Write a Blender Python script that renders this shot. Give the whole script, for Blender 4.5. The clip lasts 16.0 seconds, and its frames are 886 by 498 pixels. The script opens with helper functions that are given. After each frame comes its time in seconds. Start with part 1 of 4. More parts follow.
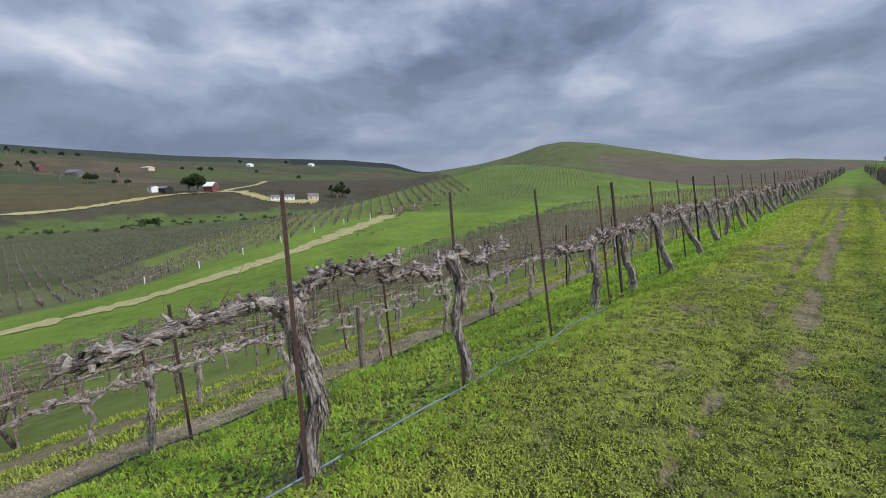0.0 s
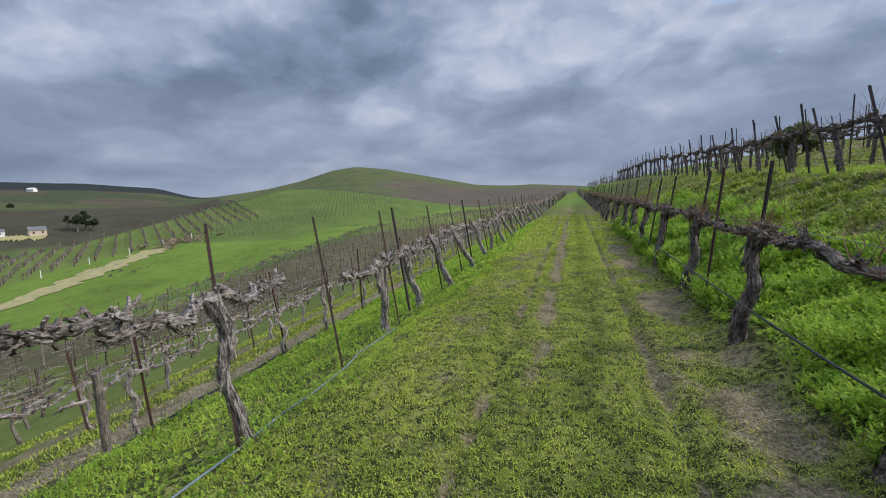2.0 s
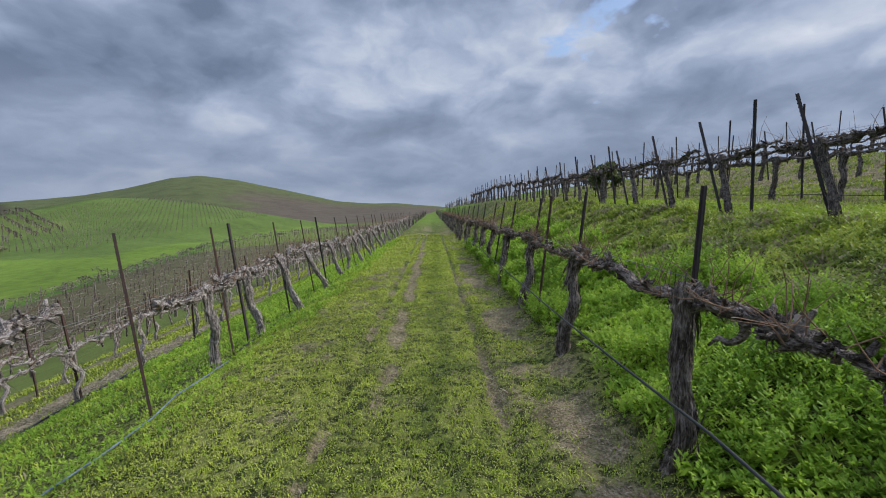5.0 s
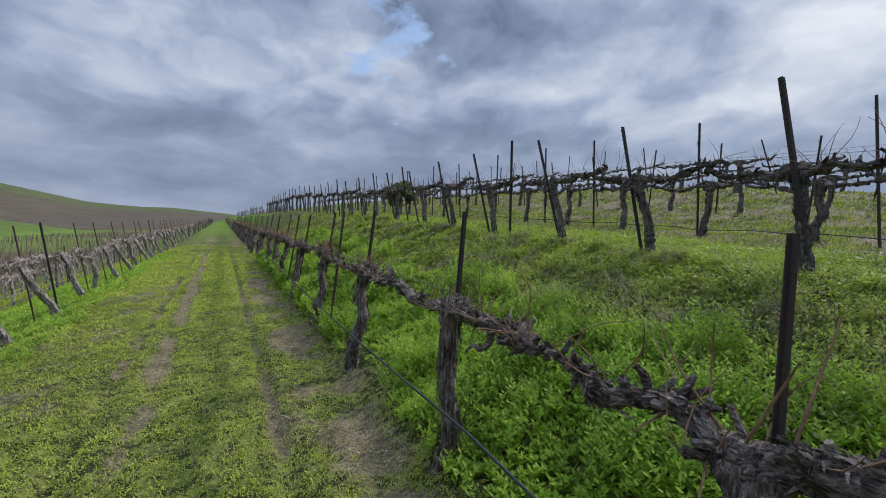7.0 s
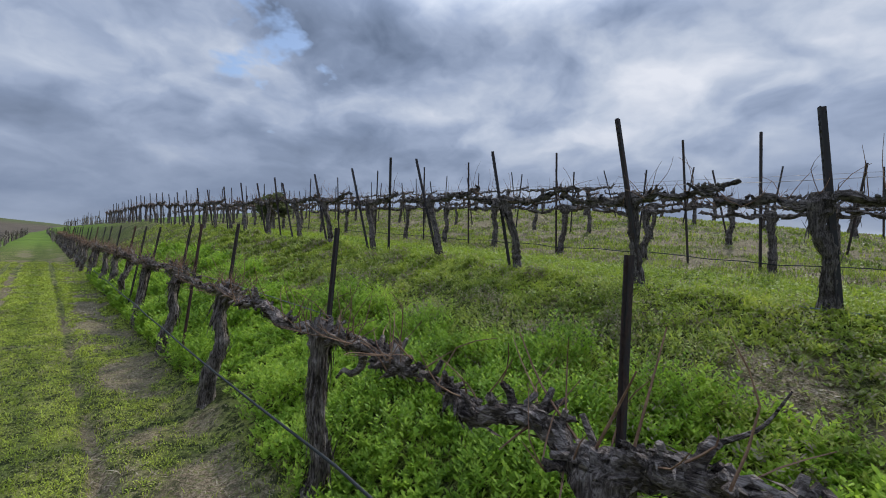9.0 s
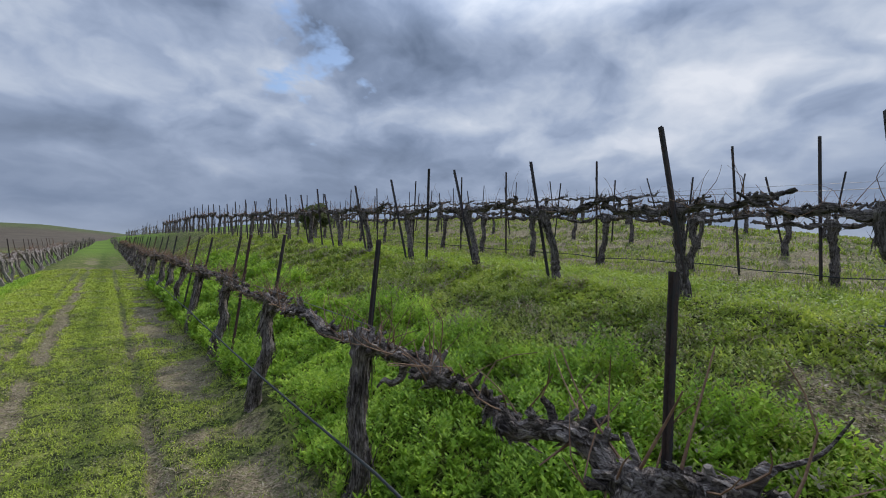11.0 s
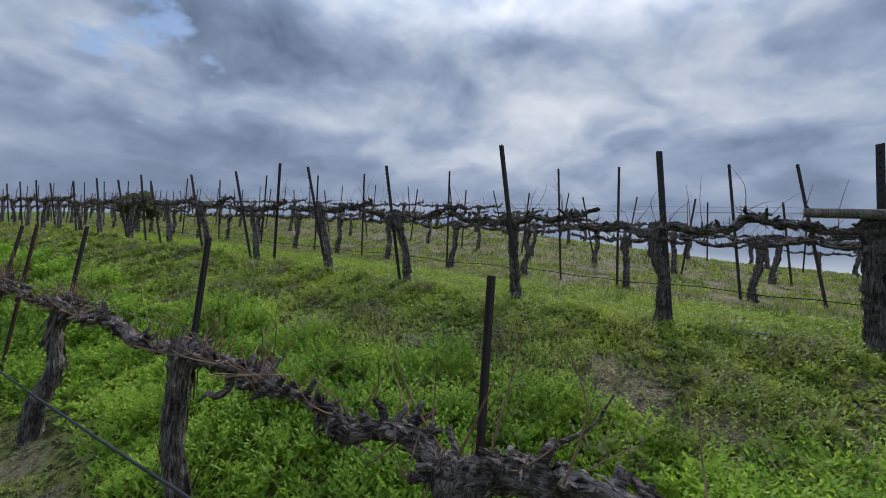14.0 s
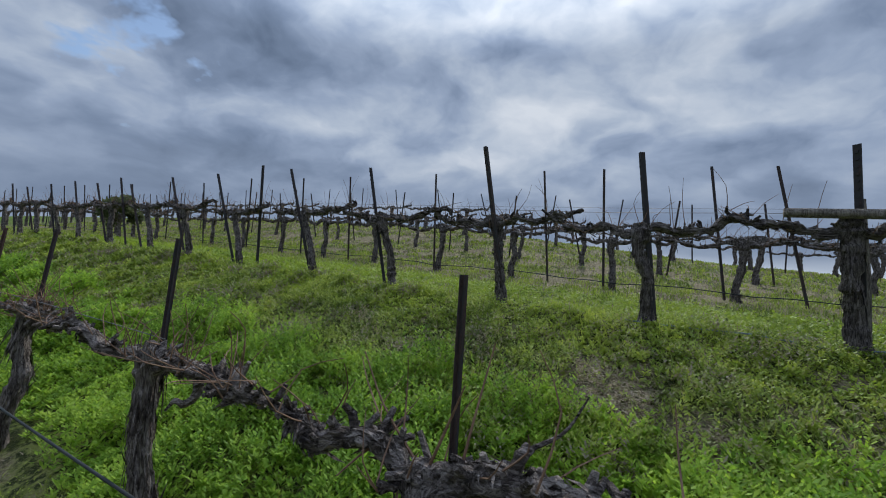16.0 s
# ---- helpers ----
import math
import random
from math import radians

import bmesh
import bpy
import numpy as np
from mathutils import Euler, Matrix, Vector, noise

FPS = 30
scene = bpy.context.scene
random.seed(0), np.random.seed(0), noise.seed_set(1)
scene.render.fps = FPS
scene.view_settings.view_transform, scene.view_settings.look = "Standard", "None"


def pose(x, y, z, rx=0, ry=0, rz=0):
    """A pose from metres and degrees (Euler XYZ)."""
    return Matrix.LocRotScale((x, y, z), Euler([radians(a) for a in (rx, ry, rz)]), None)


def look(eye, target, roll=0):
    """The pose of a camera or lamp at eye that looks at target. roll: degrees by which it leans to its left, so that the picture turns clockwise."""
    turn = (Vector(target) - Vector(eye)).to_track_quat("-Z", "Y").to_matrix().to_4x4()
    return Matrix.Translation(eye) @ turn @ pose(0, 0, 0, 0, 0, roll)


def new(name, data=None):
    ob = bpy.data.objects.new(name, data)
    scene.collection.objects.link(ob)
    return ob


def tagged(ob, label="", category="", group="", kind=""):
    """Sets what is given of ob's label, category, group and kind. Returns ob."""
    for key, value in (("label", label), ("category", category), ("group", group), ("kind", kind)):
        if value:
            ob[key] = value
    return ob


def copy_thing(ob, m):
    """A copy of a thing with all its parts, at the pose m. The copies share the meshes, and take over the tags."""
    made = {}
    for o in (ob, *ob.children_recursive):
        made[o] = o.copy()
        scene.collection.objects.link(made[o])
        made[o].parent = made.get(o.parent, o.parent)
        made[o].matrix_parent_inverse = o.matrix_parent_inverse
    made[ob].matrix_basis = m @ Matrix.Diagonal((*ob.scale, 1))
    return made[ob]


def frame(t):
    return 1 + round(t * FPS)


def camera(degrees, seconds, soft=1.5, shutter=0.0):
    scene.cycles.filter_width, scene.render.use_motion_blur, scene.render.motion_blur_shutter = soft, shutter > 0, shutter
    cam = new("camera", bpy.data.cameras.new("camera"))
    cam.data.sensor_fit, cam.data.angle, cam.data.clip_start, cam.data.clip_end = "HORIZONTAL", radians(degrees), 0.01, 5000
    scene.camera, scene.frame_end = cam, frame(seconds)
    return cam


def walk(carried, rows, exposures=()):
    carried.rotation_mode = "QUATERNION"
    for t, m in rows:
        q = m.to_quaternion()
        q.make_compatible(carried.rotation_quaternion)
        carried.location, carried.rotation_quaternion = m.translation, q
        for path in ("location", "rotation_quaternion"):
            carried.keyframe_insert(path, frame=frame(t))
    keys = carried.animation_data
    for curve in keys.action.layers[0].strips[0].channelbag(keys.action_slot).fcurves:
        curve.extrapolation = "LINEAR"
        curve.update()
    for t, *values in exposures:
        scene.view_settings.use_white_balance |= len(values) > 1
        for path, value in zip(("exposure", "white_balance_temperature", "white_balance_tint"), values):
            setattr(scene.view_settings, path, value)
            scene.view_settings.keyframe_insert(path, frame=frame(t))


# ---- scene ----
cam = camera(92.21, 16.0, soft=1.0)
PATH = [(0, pose(-0.289, -0.301, 1.425, 0, 0, 43.854) @ pose(0, 0, 0, 81.063, 0, 0) @ pose(0, 0, 0, 0, 0, -1.381)),
        (0.5, pose(-0.267, -0.296, 1.431, 0, 0, 38.334) @ pose(0, 0, 0, 81.871, 0, 0) @ pose(0, 0, 0, 0, 0, -0.841)),
        (1, pose(-0.270, -0.185, 1.415, 0, 0, 33.057) @ pose(0, 0, 0, 82.656, 0, 0) @ pose(0, 0, 0, 0, 0, -1.602)),
        (1.5, pose(-0.221, -0.125, 1.434, 0, 0, 23.110) @ pose(0, 0, 0, 83.170, 0, 0) @ pose(0, 0, 0, 0, 0, -2.185)),
        (2, pose(-0.197, -0.104, 1.444, 0, 0, 17.104) @ pose(0, 0, 0, 83.416, 0, 0) @ pose(0, 0, 0, 0, 0, -2.296)),
        (2.5, pose(-0.188, -0.095, 1.452, 0, 0, 15.243) @ pose(0, 0, 0, 83.852, 0, 0) @ pose(0, 0, 0, 0, 0, -2.102)),
        (3, pose(-0.139, -0.069, 1.450, 0, 0, 13.048) @ pose(0, 0, 0, 84.418, 0, 0) @ pose(0, 0, 0, 0, 0, -1.888)),
        (5.5, pose(-0.068, 0.085, 1.467, 0, 0, -6.198) @ pose(0, 0, 0, 85.437, 0, 0) @ pose(0, 0, 0, 0, 0, -0.068)),
        (6, pose(-0.048, 0.063, 1.484, 0, 0, -11.835) @ pose(0, 0, 0, 85.363, 0, 0) @ pose(0, 0, 0, 0, 0, 0.533)),
        (6.5, pose(0.005, 0.065, 1.485, 0, 0, -19.326) @ pose(0, 0, 0, 86.063, 0, 0) @ pose(0, 0, 0, 0, 0, 1.839)),
        (7, pose(0.052, 0.069, 1.492, 0, 0, -27.496) @ pose(0, 0, 0, 87.294, 0, 0) @ pose(0, 0, 0, 0, 0, 1.577)),
        (7.5, pose(0.073, 0.079, 1.497, 0, 0, -32.319) @ pose(0, 0, 0, 87.853, 0, 0) @ pose(0, 0, 0, 0, 0, 1.555)),
        (8, pose(0.100, 0.092, 1.503, 0, 0, -36.609) @ pose(0, 0, 0, 88.626, 0, 0) @ pose(0, 0, 0, 0, 0, 1.301)),
        (8.5, pose(0.114, 0.102, 1.505, 0, 0, -41.270) @ pose(0, 0, 0, 89.222, 0, 0) @ pose(0, 0, 0, 0, 0, 1.929)),
        (9, pose(0.121, 0.101, 1.505, 0, 0, -43.324) @ pose(0, 0, 0, 89.891, 0, 0) @ pose(0, 0, 0, 0, 0, 2.043)),
        (11.5, pose(0.077, 0.086, 1.525, 0, 0, -34.201) @ pose(0, 0, 0, 91.354, 0, 0) @ pose(0, 0, 0, 0, 0, 2.163)),
        (12, pose(0.055, 0.102, 1.519, 0, 0, -28.493) @ pose(0, 0, 0, 91.615, 0, 0) @ pose(0, 0, 0, 0, 0, 2.128)),
        (12.5, pose(0.029, 0.114, 1.522, 0, 0, -24.766) @ pose(0, 0, 0, 91.452, 0, 0) @ pose(0, 0, 0, 0, 0, 2.909)),
        (13, pose(0.071, 0.112, 1.522, 0, 0, -32.966) @ pose(0, 0, 0, 91.411, 0, 0) @ pose(0, 0, 0, 0, 0, 2.645)),
        (13.5, pose(0.116, 0.064, 1.524, 0, 0, -48.819) @ pose(0, 0, 0, 91.699, 0, 0) @ pose(0, 0, 0, 0, 0, 2.900)),
        (14, pose(0.137, 0.030, 1.527, 0, 0, -57.103) @ pose(0, 0, 0, 92.177, 0, 0) @ pose(0, 0, 0, 0, 0, 3.441)),
        (14.5, pose(0.180, 0.006, 1.526, 0, 0, -60.690) @ pose(0, 0, 0, 92.723, 0, 0) @ pose(0, 0, 0, 0, 0, 3.018)),
        (15, pose(0.198, -0.007, 1.524, 0, 0, -61.801) @ pose(0, 0, 0, 92.887, 0, 0) @ pose(0, 0, 0, 0, 0, 2.969)),
        (15.5, pose(0.202, 0.004, 1.521, 0, 0, -60.261) @ pose(0, 0, 0, 92.740, 0, 0) @ pose(0, 0, 0, 0, 0, 2.707)),
        (16, pose(0.207, 0.009, 1.517, 0, 0, -58.478) @ pose(0, 0, 0, 92.738, 0, 0) @ pose(0, 0, 0, 0, 0, 3.084))]
EXPOSURES = [(0, -0.08, 6350, 12), (5.5, -0.08, 6300, 12), (9, -0.16, 6220, 12), (12.5, -0.21, 6180, 11), (14, -0.30, 6120, 11), (16, -0.35, 6080, 9)]
walk(cam, PATH, EXPOSURES)

# ---------------------------------------------------------------- world and sun
SUN_BEARING, SUN_ELEVATION = radians(78), radians(36)
world = bpy.data.worlds.new("broken_overcast")
scene.world = world
world.use_nodes = True


class Nodes:
    """A small writer for node trees."""

    def __init__(self, tree):
        self.tree = tree
        tree.nodes.clear()

    def add(self, kind, inputs=None, **props):
        n = self.tree.nodes.new(kind)
        if "operation" in props:
            n.operation = props["operation"]
        if "use_clamp" in props:
            n.use_clamp = props["use_clamp"]
        if "data_type" in props:
            n.data_type, n.blend_type = props["data_type"], props["blend_type"]
        if "feature" in props:
            n.feature = props["feature"]
        if "attribute_name" in props:
            n.attribute_name = props["attribute_name"]
        if "sky_type" in props:
            n.sky_type, n.sun_disc = props["sky_type"], props["sun_disc"]
            n.sun_elevation, n.sun_rotation = props["sun_elevation"], props["sun_rotation"]
        for k, v in (inputs or {}).items():
            if isinstance(v, bpy.types.NodeSocket):
                self.tree.links.new(v, n.inputs[k])
            else:
                n.inputs[k].default_value = v
        return n

    def math(self, op, a, b=0.0, clamp=False):
        return self.add("ShaderNodeMath", {0: a, 1: b}, operation=op, use_clamp=clamp).outputs[0]

    def vmath(self, op, a, b=(0, 0, 0)):
        return self.add("ShaderNodeVectorMath", {0: a, 1: b}, operation=op).outputs[0]

    def ramp(self, fac, stops, interp="LINEAR"):
        n = self.add("ShaderNodeValToRGB", {0: fac})
        n.color_ramp.interpolation = interp
        e = n.color_ramp.elements
        while len(e) < len(stops):
            e.new(0.5)
        for el, (pos, col) in zip(e, stops):
            el.position = pos
            el.color = (col, col, col, 1) if isinstance(col, (int, float)) else (*col, 1)
        return n.outputs[0]

    def mix(self, fac, a, b, blend="MIX"):
        return self.add("ShaderNodeMix", {0: fac, 6: a, 7: b}, data_type="RGBA", blend_type=blend).outputs[2]

    def noise(self, vec, scale, detail=4.0, rough=0.55, distortion=0.0, out=0):
        return self.add("ShaderNodeTexNoise", {"Vector": vec, "Scale": scale, "Detail": detail, "Roughness": rough,
                                               "Distortion": distortion}).outputs[out]

    def link(self, a, b):
        self.tree.links.new(a, b)


def c4(c):
    return (*c, 1)


def build_sky():
    n = Nodes(world.node_tree)
    way = n.add("ShaderNodeTexCoord").outputs["Generated"]
    sep = n.add("ShaderNodeSeparateXYZ", {0: way})
    # flat heaps: the field is squeezed in height, more so towards the horizon
    deck = n.math("POWER", n.math("MAXIMUM", sep.outputs[2], 0.0), 0.72)
    flat = n.add("ShaderNodeCombineXYZ", {0: sep.outputs[0], 1: sep.outputs[1], 2: n.math("MULTIPLY", deck, 1.75)}).outputs[0]
    flat = n.vmath("ADD", flat, (2.3, 5.1, 3.7))
    warp = n.vmath("ADD", flat, n.vmath("MULTIPLY", n.vmath("SUBTRACT", n.noise(flat, 4.5, 4.0, 0.5, 0.0, 1), (0.5, 0.5, 0.5)), (0.22, 0.22, 0.16)))
    big = n.noise(warp, 2.9, 6.0, 0.46, 0.0)
    # the same field a little higher up: the difference models lit tops and shaded bases
    above = n.noise(n.vmath("ADD", warp, (0.0, 0.0, 0.075)), 2.9, 6.0, 0.46, 0.0)
    fine = n.noise(warp, 9.0, 6.0, 0.55, 0.1)
    body = n.math("ADD", n.math("MULTIPLY", n.math("SUBTRACT", big, 0.5), 0.54), 0.385)
    body = n.math("ADD", body, n.math("MULTIPLY", n.math("SUBTRACT", big, above), 0.52))
    body = n.math("ADD", body, n.math("MULTIPLY", n.math("SUBTRACT", fine, 0.5), 0.16))
    # brighter, thinner cloud towards the hidden sun
    s = (math.cos(SUN_ELEVATION) * math.sin(SUN_BEARING), math.cos(SUN_ELEVATION) * math.cos(SUN_BEARING), math.sin(SUN_ELEVATION))
    dot = n.add("ShaderNodeVectorMath", {0: way, 1: s}, operation="DOT_PRODUCT").outputs["Value"]
    near_sun = n.math("POWER", n.math("MAXIMUM", dot, 0.0), 9.0)
    body = n.math("ADD", body, n.math("MULTIPLY", near_sun, 0.17))
    cloud = n.ramp(body, [(0.26, (0.165, 0.215, 0.31)), (0.35, (0.255, 0.32, 0.445)), (0.44, (0.395, 0.47, 0.61)),
                          (0.52, (0.57, 0.635, 0.74)), (0.64, (0.86, 0.885, 0.93))])
    # a few gaps where the blue shows
    sky = n.add("ShaderNodeTexSky", sky_type="NISHITA", sun_disc=False, sun_elevation=SUN_ELEVATION, sun_rotation=SUN_BEARING)
    blue = n.mix(1.0, sky.outputs[0], (0.17, 0.17, 0.17, 1), "MULTIPLY")
    g = (math.cos(radians(23.4)) * math.sin(radians(21.3)), math.cos(radians(23.4)) * math.cos(radians(21.3)), math.sin(radians(23.4)))
    toward = n.add("ShaderNodeVectorMath", {0: way, 1: g}, operation="DOT_PRODUCT").outputs["Value"]
    torn = n.math("ADD", n.noise(flat, 8.0, 4.0, 0.6, 0.15), n.math("MULTIPLY", n.math("SUBTRACT", toward, 0.990), 14.0))
    gap = n.ramp(torn, [(0.59, 0.0), (0.71, 0.9)])
    col = n.mix(gap, cloud, blue)
    # the cloud deck seen edge-on at the horizon is a darker blue-grey, with a paler lower rim
    rim = n.ramp(sep.outputs[2], [(0.0, (0.50, 0.56, 0.66)), (0.03, (0.36, 0.42, 0.53)), (0.075, (0.22, 0.275, 0.38)), (0.2, (0.36, 0.42, 0.53))])
    col = n.mix(n.ramp(sep.outputs[2], [(0.02, 0.75), (0.14, 0.42), (0.26, 0.0)]), col, rim)
    # pale open sky low down on the sun's side
    side = n.add("ShaderNodeVectorMath", {0: way, 1: (math.sin(SUN_BEARING), math.cos(SUN_BEARING), 0.0)}, operation="DOT_PRODUCT").outputs["Value"]
    low = n.math("MULTIPLY", n.ramp(side, [(0.55, 0.0), (0.95, 0.85)]), n.ramp(sep.outputs[2], [(0.015, 1.0), (0.06, 0.0)]))
    col = n.mix(low, col, c4((0.78, 0.83, 0.90)))
    # an overcast dome is brightest overhead
    gain = n.ramp(sep.outputs[2], [(0.45, 1.0 / 3.8), (1.0, 1.0)])
    col = n.mix(1.0, col, gain, "MULTIPLY")
    bg = n.add("ShaderNodeBackground", {0: col, 1: 3.8})
    n.link(bg.outputs[0], n.add("ShaderNodeOutputWorld").inputs[0])


build_sky()
sun = new("sun", bpy.data.lights.new("sun", "SUN"))
sun.data.energy, sun.data.angle, sun.data.color = 3.5, radians(3), (1.0, 0.95, 0.86)
sun.matrix_world = look((40 * math.sin(SUN_BEARING), 40 * math.cos(SUN_BEARING), 40 * math.tan(SUN_ELEVATION)), (0, 0, 0))


# ---------------------------------------------------------------- materials
def material(name):
    m = bpy.data.materials.new(name)
    m.use_nodes = True
    return m, Nodes(m.node_tree)


def finish(n, colour, rough=0.8, bump=None, strength=0.4, distance=0.01, metallic=0.0, spec=0.35, rough_map=None):
    b = n.add("ShaderNodeBsdfPrincipled", {"Base Color": colour, "Roughness": rough_map if rough_map is not None else rough,
                                           "Metallic": metallic, "Specular IOR Level": spec})
    if bump is not None:
        n.link(n.add("ShaderNodeBump", {"Height": bump, "Strength": strength, "Distance": distance}).outputs[0], b.inputs["Normal"])
    n.link(b.outputs[0], n.add("ShaderNodeOutputMaterial").inputs[0])
    return b


def ground_material():
    m, n = material("meadow_ground")
    pos = n.add("ShaderNodeTexCoord").outputs["Object"]
    soil = n.add("ShaderNodeAttribute", attribute_name="soil").outputs["Fac"]
    far = n.add("ShaderNodeAttribute", attribute_name="far").outputs["Fac"]
    shaded_cover = n.add("ShaderNodeAttribute", attribute_name="shaded_cover").outputs["Color"]
    a = n.math("ADD", n.math("MULTIPLY", n.noise(pos, 0.9, 5, 0.6), 0.55), n.math("MULTIPLY", n.noise(pos, 4.5, 4, 0.6), 0.45))
    b = n.noise(pos, 14, 5, 0.65)
    c = n.noise(pos, 60, 4, 0.6)
    green = n.ramp(a, [(0.38, (0.075, 0.095, 0.02)), (0.5, (0.165, 0.19, 0.04)), (0.62, (0.29, 0.29, 0.085))])
    # gaps between tufts: shade coloured into the low spots of the bump noise
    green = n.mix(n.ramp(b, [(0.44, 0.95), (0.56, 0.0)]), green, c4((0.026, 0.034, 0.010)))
    green = n.mix(n.ramp(n.noise(pos, 85, 3, 0.6), [(0.56, 0.0), (0.66, 0.65)]), green, c4((0.36, 0.34, 0.15)))
    dirt = n.ramp(c, [(0.3, (0.085, 0.06, 0.038)), (0.5, (0.24, 0.185, 0.115)), (0.7, (0.44, 0.36, 0.25))])
    dirt = n.mix(n.ramp(n.noise(pos, 5, 4), [(0.35, 0.55), (0.6, 0.0)]), dirt, c4((0.075, 0.055, 0.036)))
    edge = n.math("ADD", soil, n.math("MULTIPLY", n.math("SUBTRACT", b, 0.5), 1.1))
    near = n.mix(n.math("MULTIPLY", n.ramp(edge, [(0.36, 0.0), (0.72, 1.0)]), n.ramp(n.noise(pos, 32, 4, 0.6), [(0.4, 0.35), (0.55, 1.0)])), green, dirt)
    wide = n.noise(pos, 0.06, 6, 0.65)
    mid = n.noise(pos, 0.7, 4, 0.6)
    tone = n.ramp(n.math("ADD", n.math("MULTIPLY", wide, 0.55), n.math("MULTIPLY", mid, 0.45)), [(0.34, 0.62), (0.5, 1.0), (0.68, 1.35)])
    distant = n.mix(1.0, shaded_cover, tone, "MULTIPLY")
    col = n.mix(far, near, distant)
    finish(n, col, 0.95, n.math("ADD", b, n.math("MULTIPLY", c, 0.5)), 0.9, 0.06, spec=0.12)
    return m


def leaf_material(name, stops, trans=0.35, dead=0.0):
    """Leaves whose tone wanders from plant to plant and patch to patch; dead: how much of them is withered."""
    m, n = material(name)
    rnd = n.add("ShaderNodeNewGeometry").outputs["Random Per Island"]
    pos = n.add("ShaderNodeTexCoord").outputs["Object"]
    fac = n.math("ADD", n.math("MULTIPLY", rnd, 0.30), n.math("MULTIPLY", n.noise(pos, 0.8, 3), 0.63))
    fac = n.math("ADD", fac, n.math("MULTIPLY", n.noise(pos, 5.5, 4, 0.6), 0.85))
    fac = n.math("SUBTRACT", fac, 0.39)
    col = n.ramp(fac, stops)
    if dead:
        old = n.math("ADD", n.math("MULTIPLY", n.noise(pos, 2.1, 5, 0.65), 0.8), n.math("MULTIPLY", rnd, 0.2))
        col = n.mix(n.ramp(old, [(0.60 - 0.16 * dead, 0.0), (0.69 - 0.16 * dead, 1.0)]), col, n.ramp(rnd, [(0.1, (0.10, 0.078, 0.05)), (0.9, (0.30, 0.25, 0.17))]))
    d = n.add("ShaderNodeBsdfPrincipled", {"Base Color": col, "Roughness": 0.6, "Specular IOR Level": 0.25})
    t = n.add("ShaderNodeBsdfTranslucent", {0: col})
    mx = n.add("ShaderNodeMixShader", {0: trans, 1: d.outputs[0], 2: t.outputs[0]})
    n.link(mx.outputs[0], n.add("ShaderNodeOutputMaterial").inputs[0])
    return m


def bark_material(name, dark, mid, light, grain=(1.0, 1.0, 0.13)):
    m, n = material(name)
    pos = n.add("ShaderNodeTexCoord").outputs["Object"]
    stretch = n.vmath("MULTIPLY", pos, grain)
    fib = n.noise(stretch, 85, 6, 0.7, 0.9)
    blot = n.noise(pos, 11, 4, 0.6)
    rnd = n.add("ShaderNodeNewGeometry").outputs["Random Per Island"]
    fac = n.math("ADD", n.math("MULTIPLY", fib, 0.62), n.math("ADD", n.math("MULTIPLY", blot, 0.28), n.math("MULTIPLY", rnd, 0.12)))
    col = n.ramp(fac, [(0.39, dark), (0.485, mid), (0.59, light)])
    finish(n, col, 0.92, fib, 1.0, 0.03, spec=0.12)
    return m


def steel_material(name, base, rust, amount):
    m, n = material(name)
    pos = n.add("ShaderNodeTexCoord").outputs["Object"]
    a = n.noise(n.vmath("MULTIPLY", pos, (1, 1, 0.35)), 26, 6, 0.65)
    oi = n.add("ShaderNodeObjectInfo").outputs["Random"]
    fac = n.math("ADD", a, n.math("MULTIPLY", n.math("SUBTRACT", oi, 0.5), 0.18))
    col = n.mix(n.ramp(fac, [(0.62 - amount * 0.35, 0.0), (0.72 - amount * 0.3, 1.0)]), c4(base), n.ramp(n.noise(pos, 70, 3), [(0.3, tuple(v * 0.55 for v in rust)), (0.7, rust)]))
    finish(n, col, 0.75, a, 0.4, 0.004, metallic=0.15, spec=0.3)
    return m


def plain_material(name, lo, hi, scale=6.0, rough=0.85, bump=0.3):
    m, n = material(name)
    pos = n.add("ShaderNodeTexCoord").outputs["Object"]
    a = n.noise(pos, scale, 6, 0.65)
    b = n.noise(pos, scale * 9, 3, 0.6)
    fac = n.math("ADD", n.math("MULTIPLY", a, 0.65), n.math("MULTIPLY", b, 0.35))
    finish(n, n.ramp(fac, [(0.33, lo), (0.68, hi)]), rough, b, bump, 0.01)
    return m


M_GROUND = ground_material()
M_GRASS = leaf_material("short_grass", [(0.16, (0.09, 0.12, 0.017)), (0.40, (0.275, 0.34, 0.038)), (0.62, (0.42, 0.485, 0.06)), (0.95, (0.48, 0.50, 0.11))], 0.35, 0.14)
M_WEED = leaf_material("lush_weeds", [(0.2, (0.08, 0.145, 0.017)), (0.45, (0.235, 0.385, 0.036)), (0.72, (0.42, 0.56, 0.062))], 0.5)
M_MIXED = leaf_material("withering_weeds", [(0.2, (0.075, 0.105, 0.018)), (0.45, (0.22, 0.295, 0.04)), (0.72, (0.42, 0.48, 0.07))], 0.4, 0.45)
M_BRIGHT = leaf_material("bright_clover", [(0.16, (0.08, 0.135, 0.015)), (0.42, (0.235, 0.32, 0.03)), (0.7, (0.31, 0.40, 0.042))], 0.45)
M_STRAW = leaf_material("dry_straw", [(0.2, (0.12, 0.09, 0.055)), (0.5, (0.25, 0.20, 0.125)), (0.85, (0.42, 0.36, 0.25))], 0.15)
M_LEAF = leaf_material("tree_leaves", [(0.2, (0.016, 0.026, 0.010)), (0.55, (0.035, 0.055, 0.018)), (0.85, (0.065, 0.085, 0.03))], 0.2)
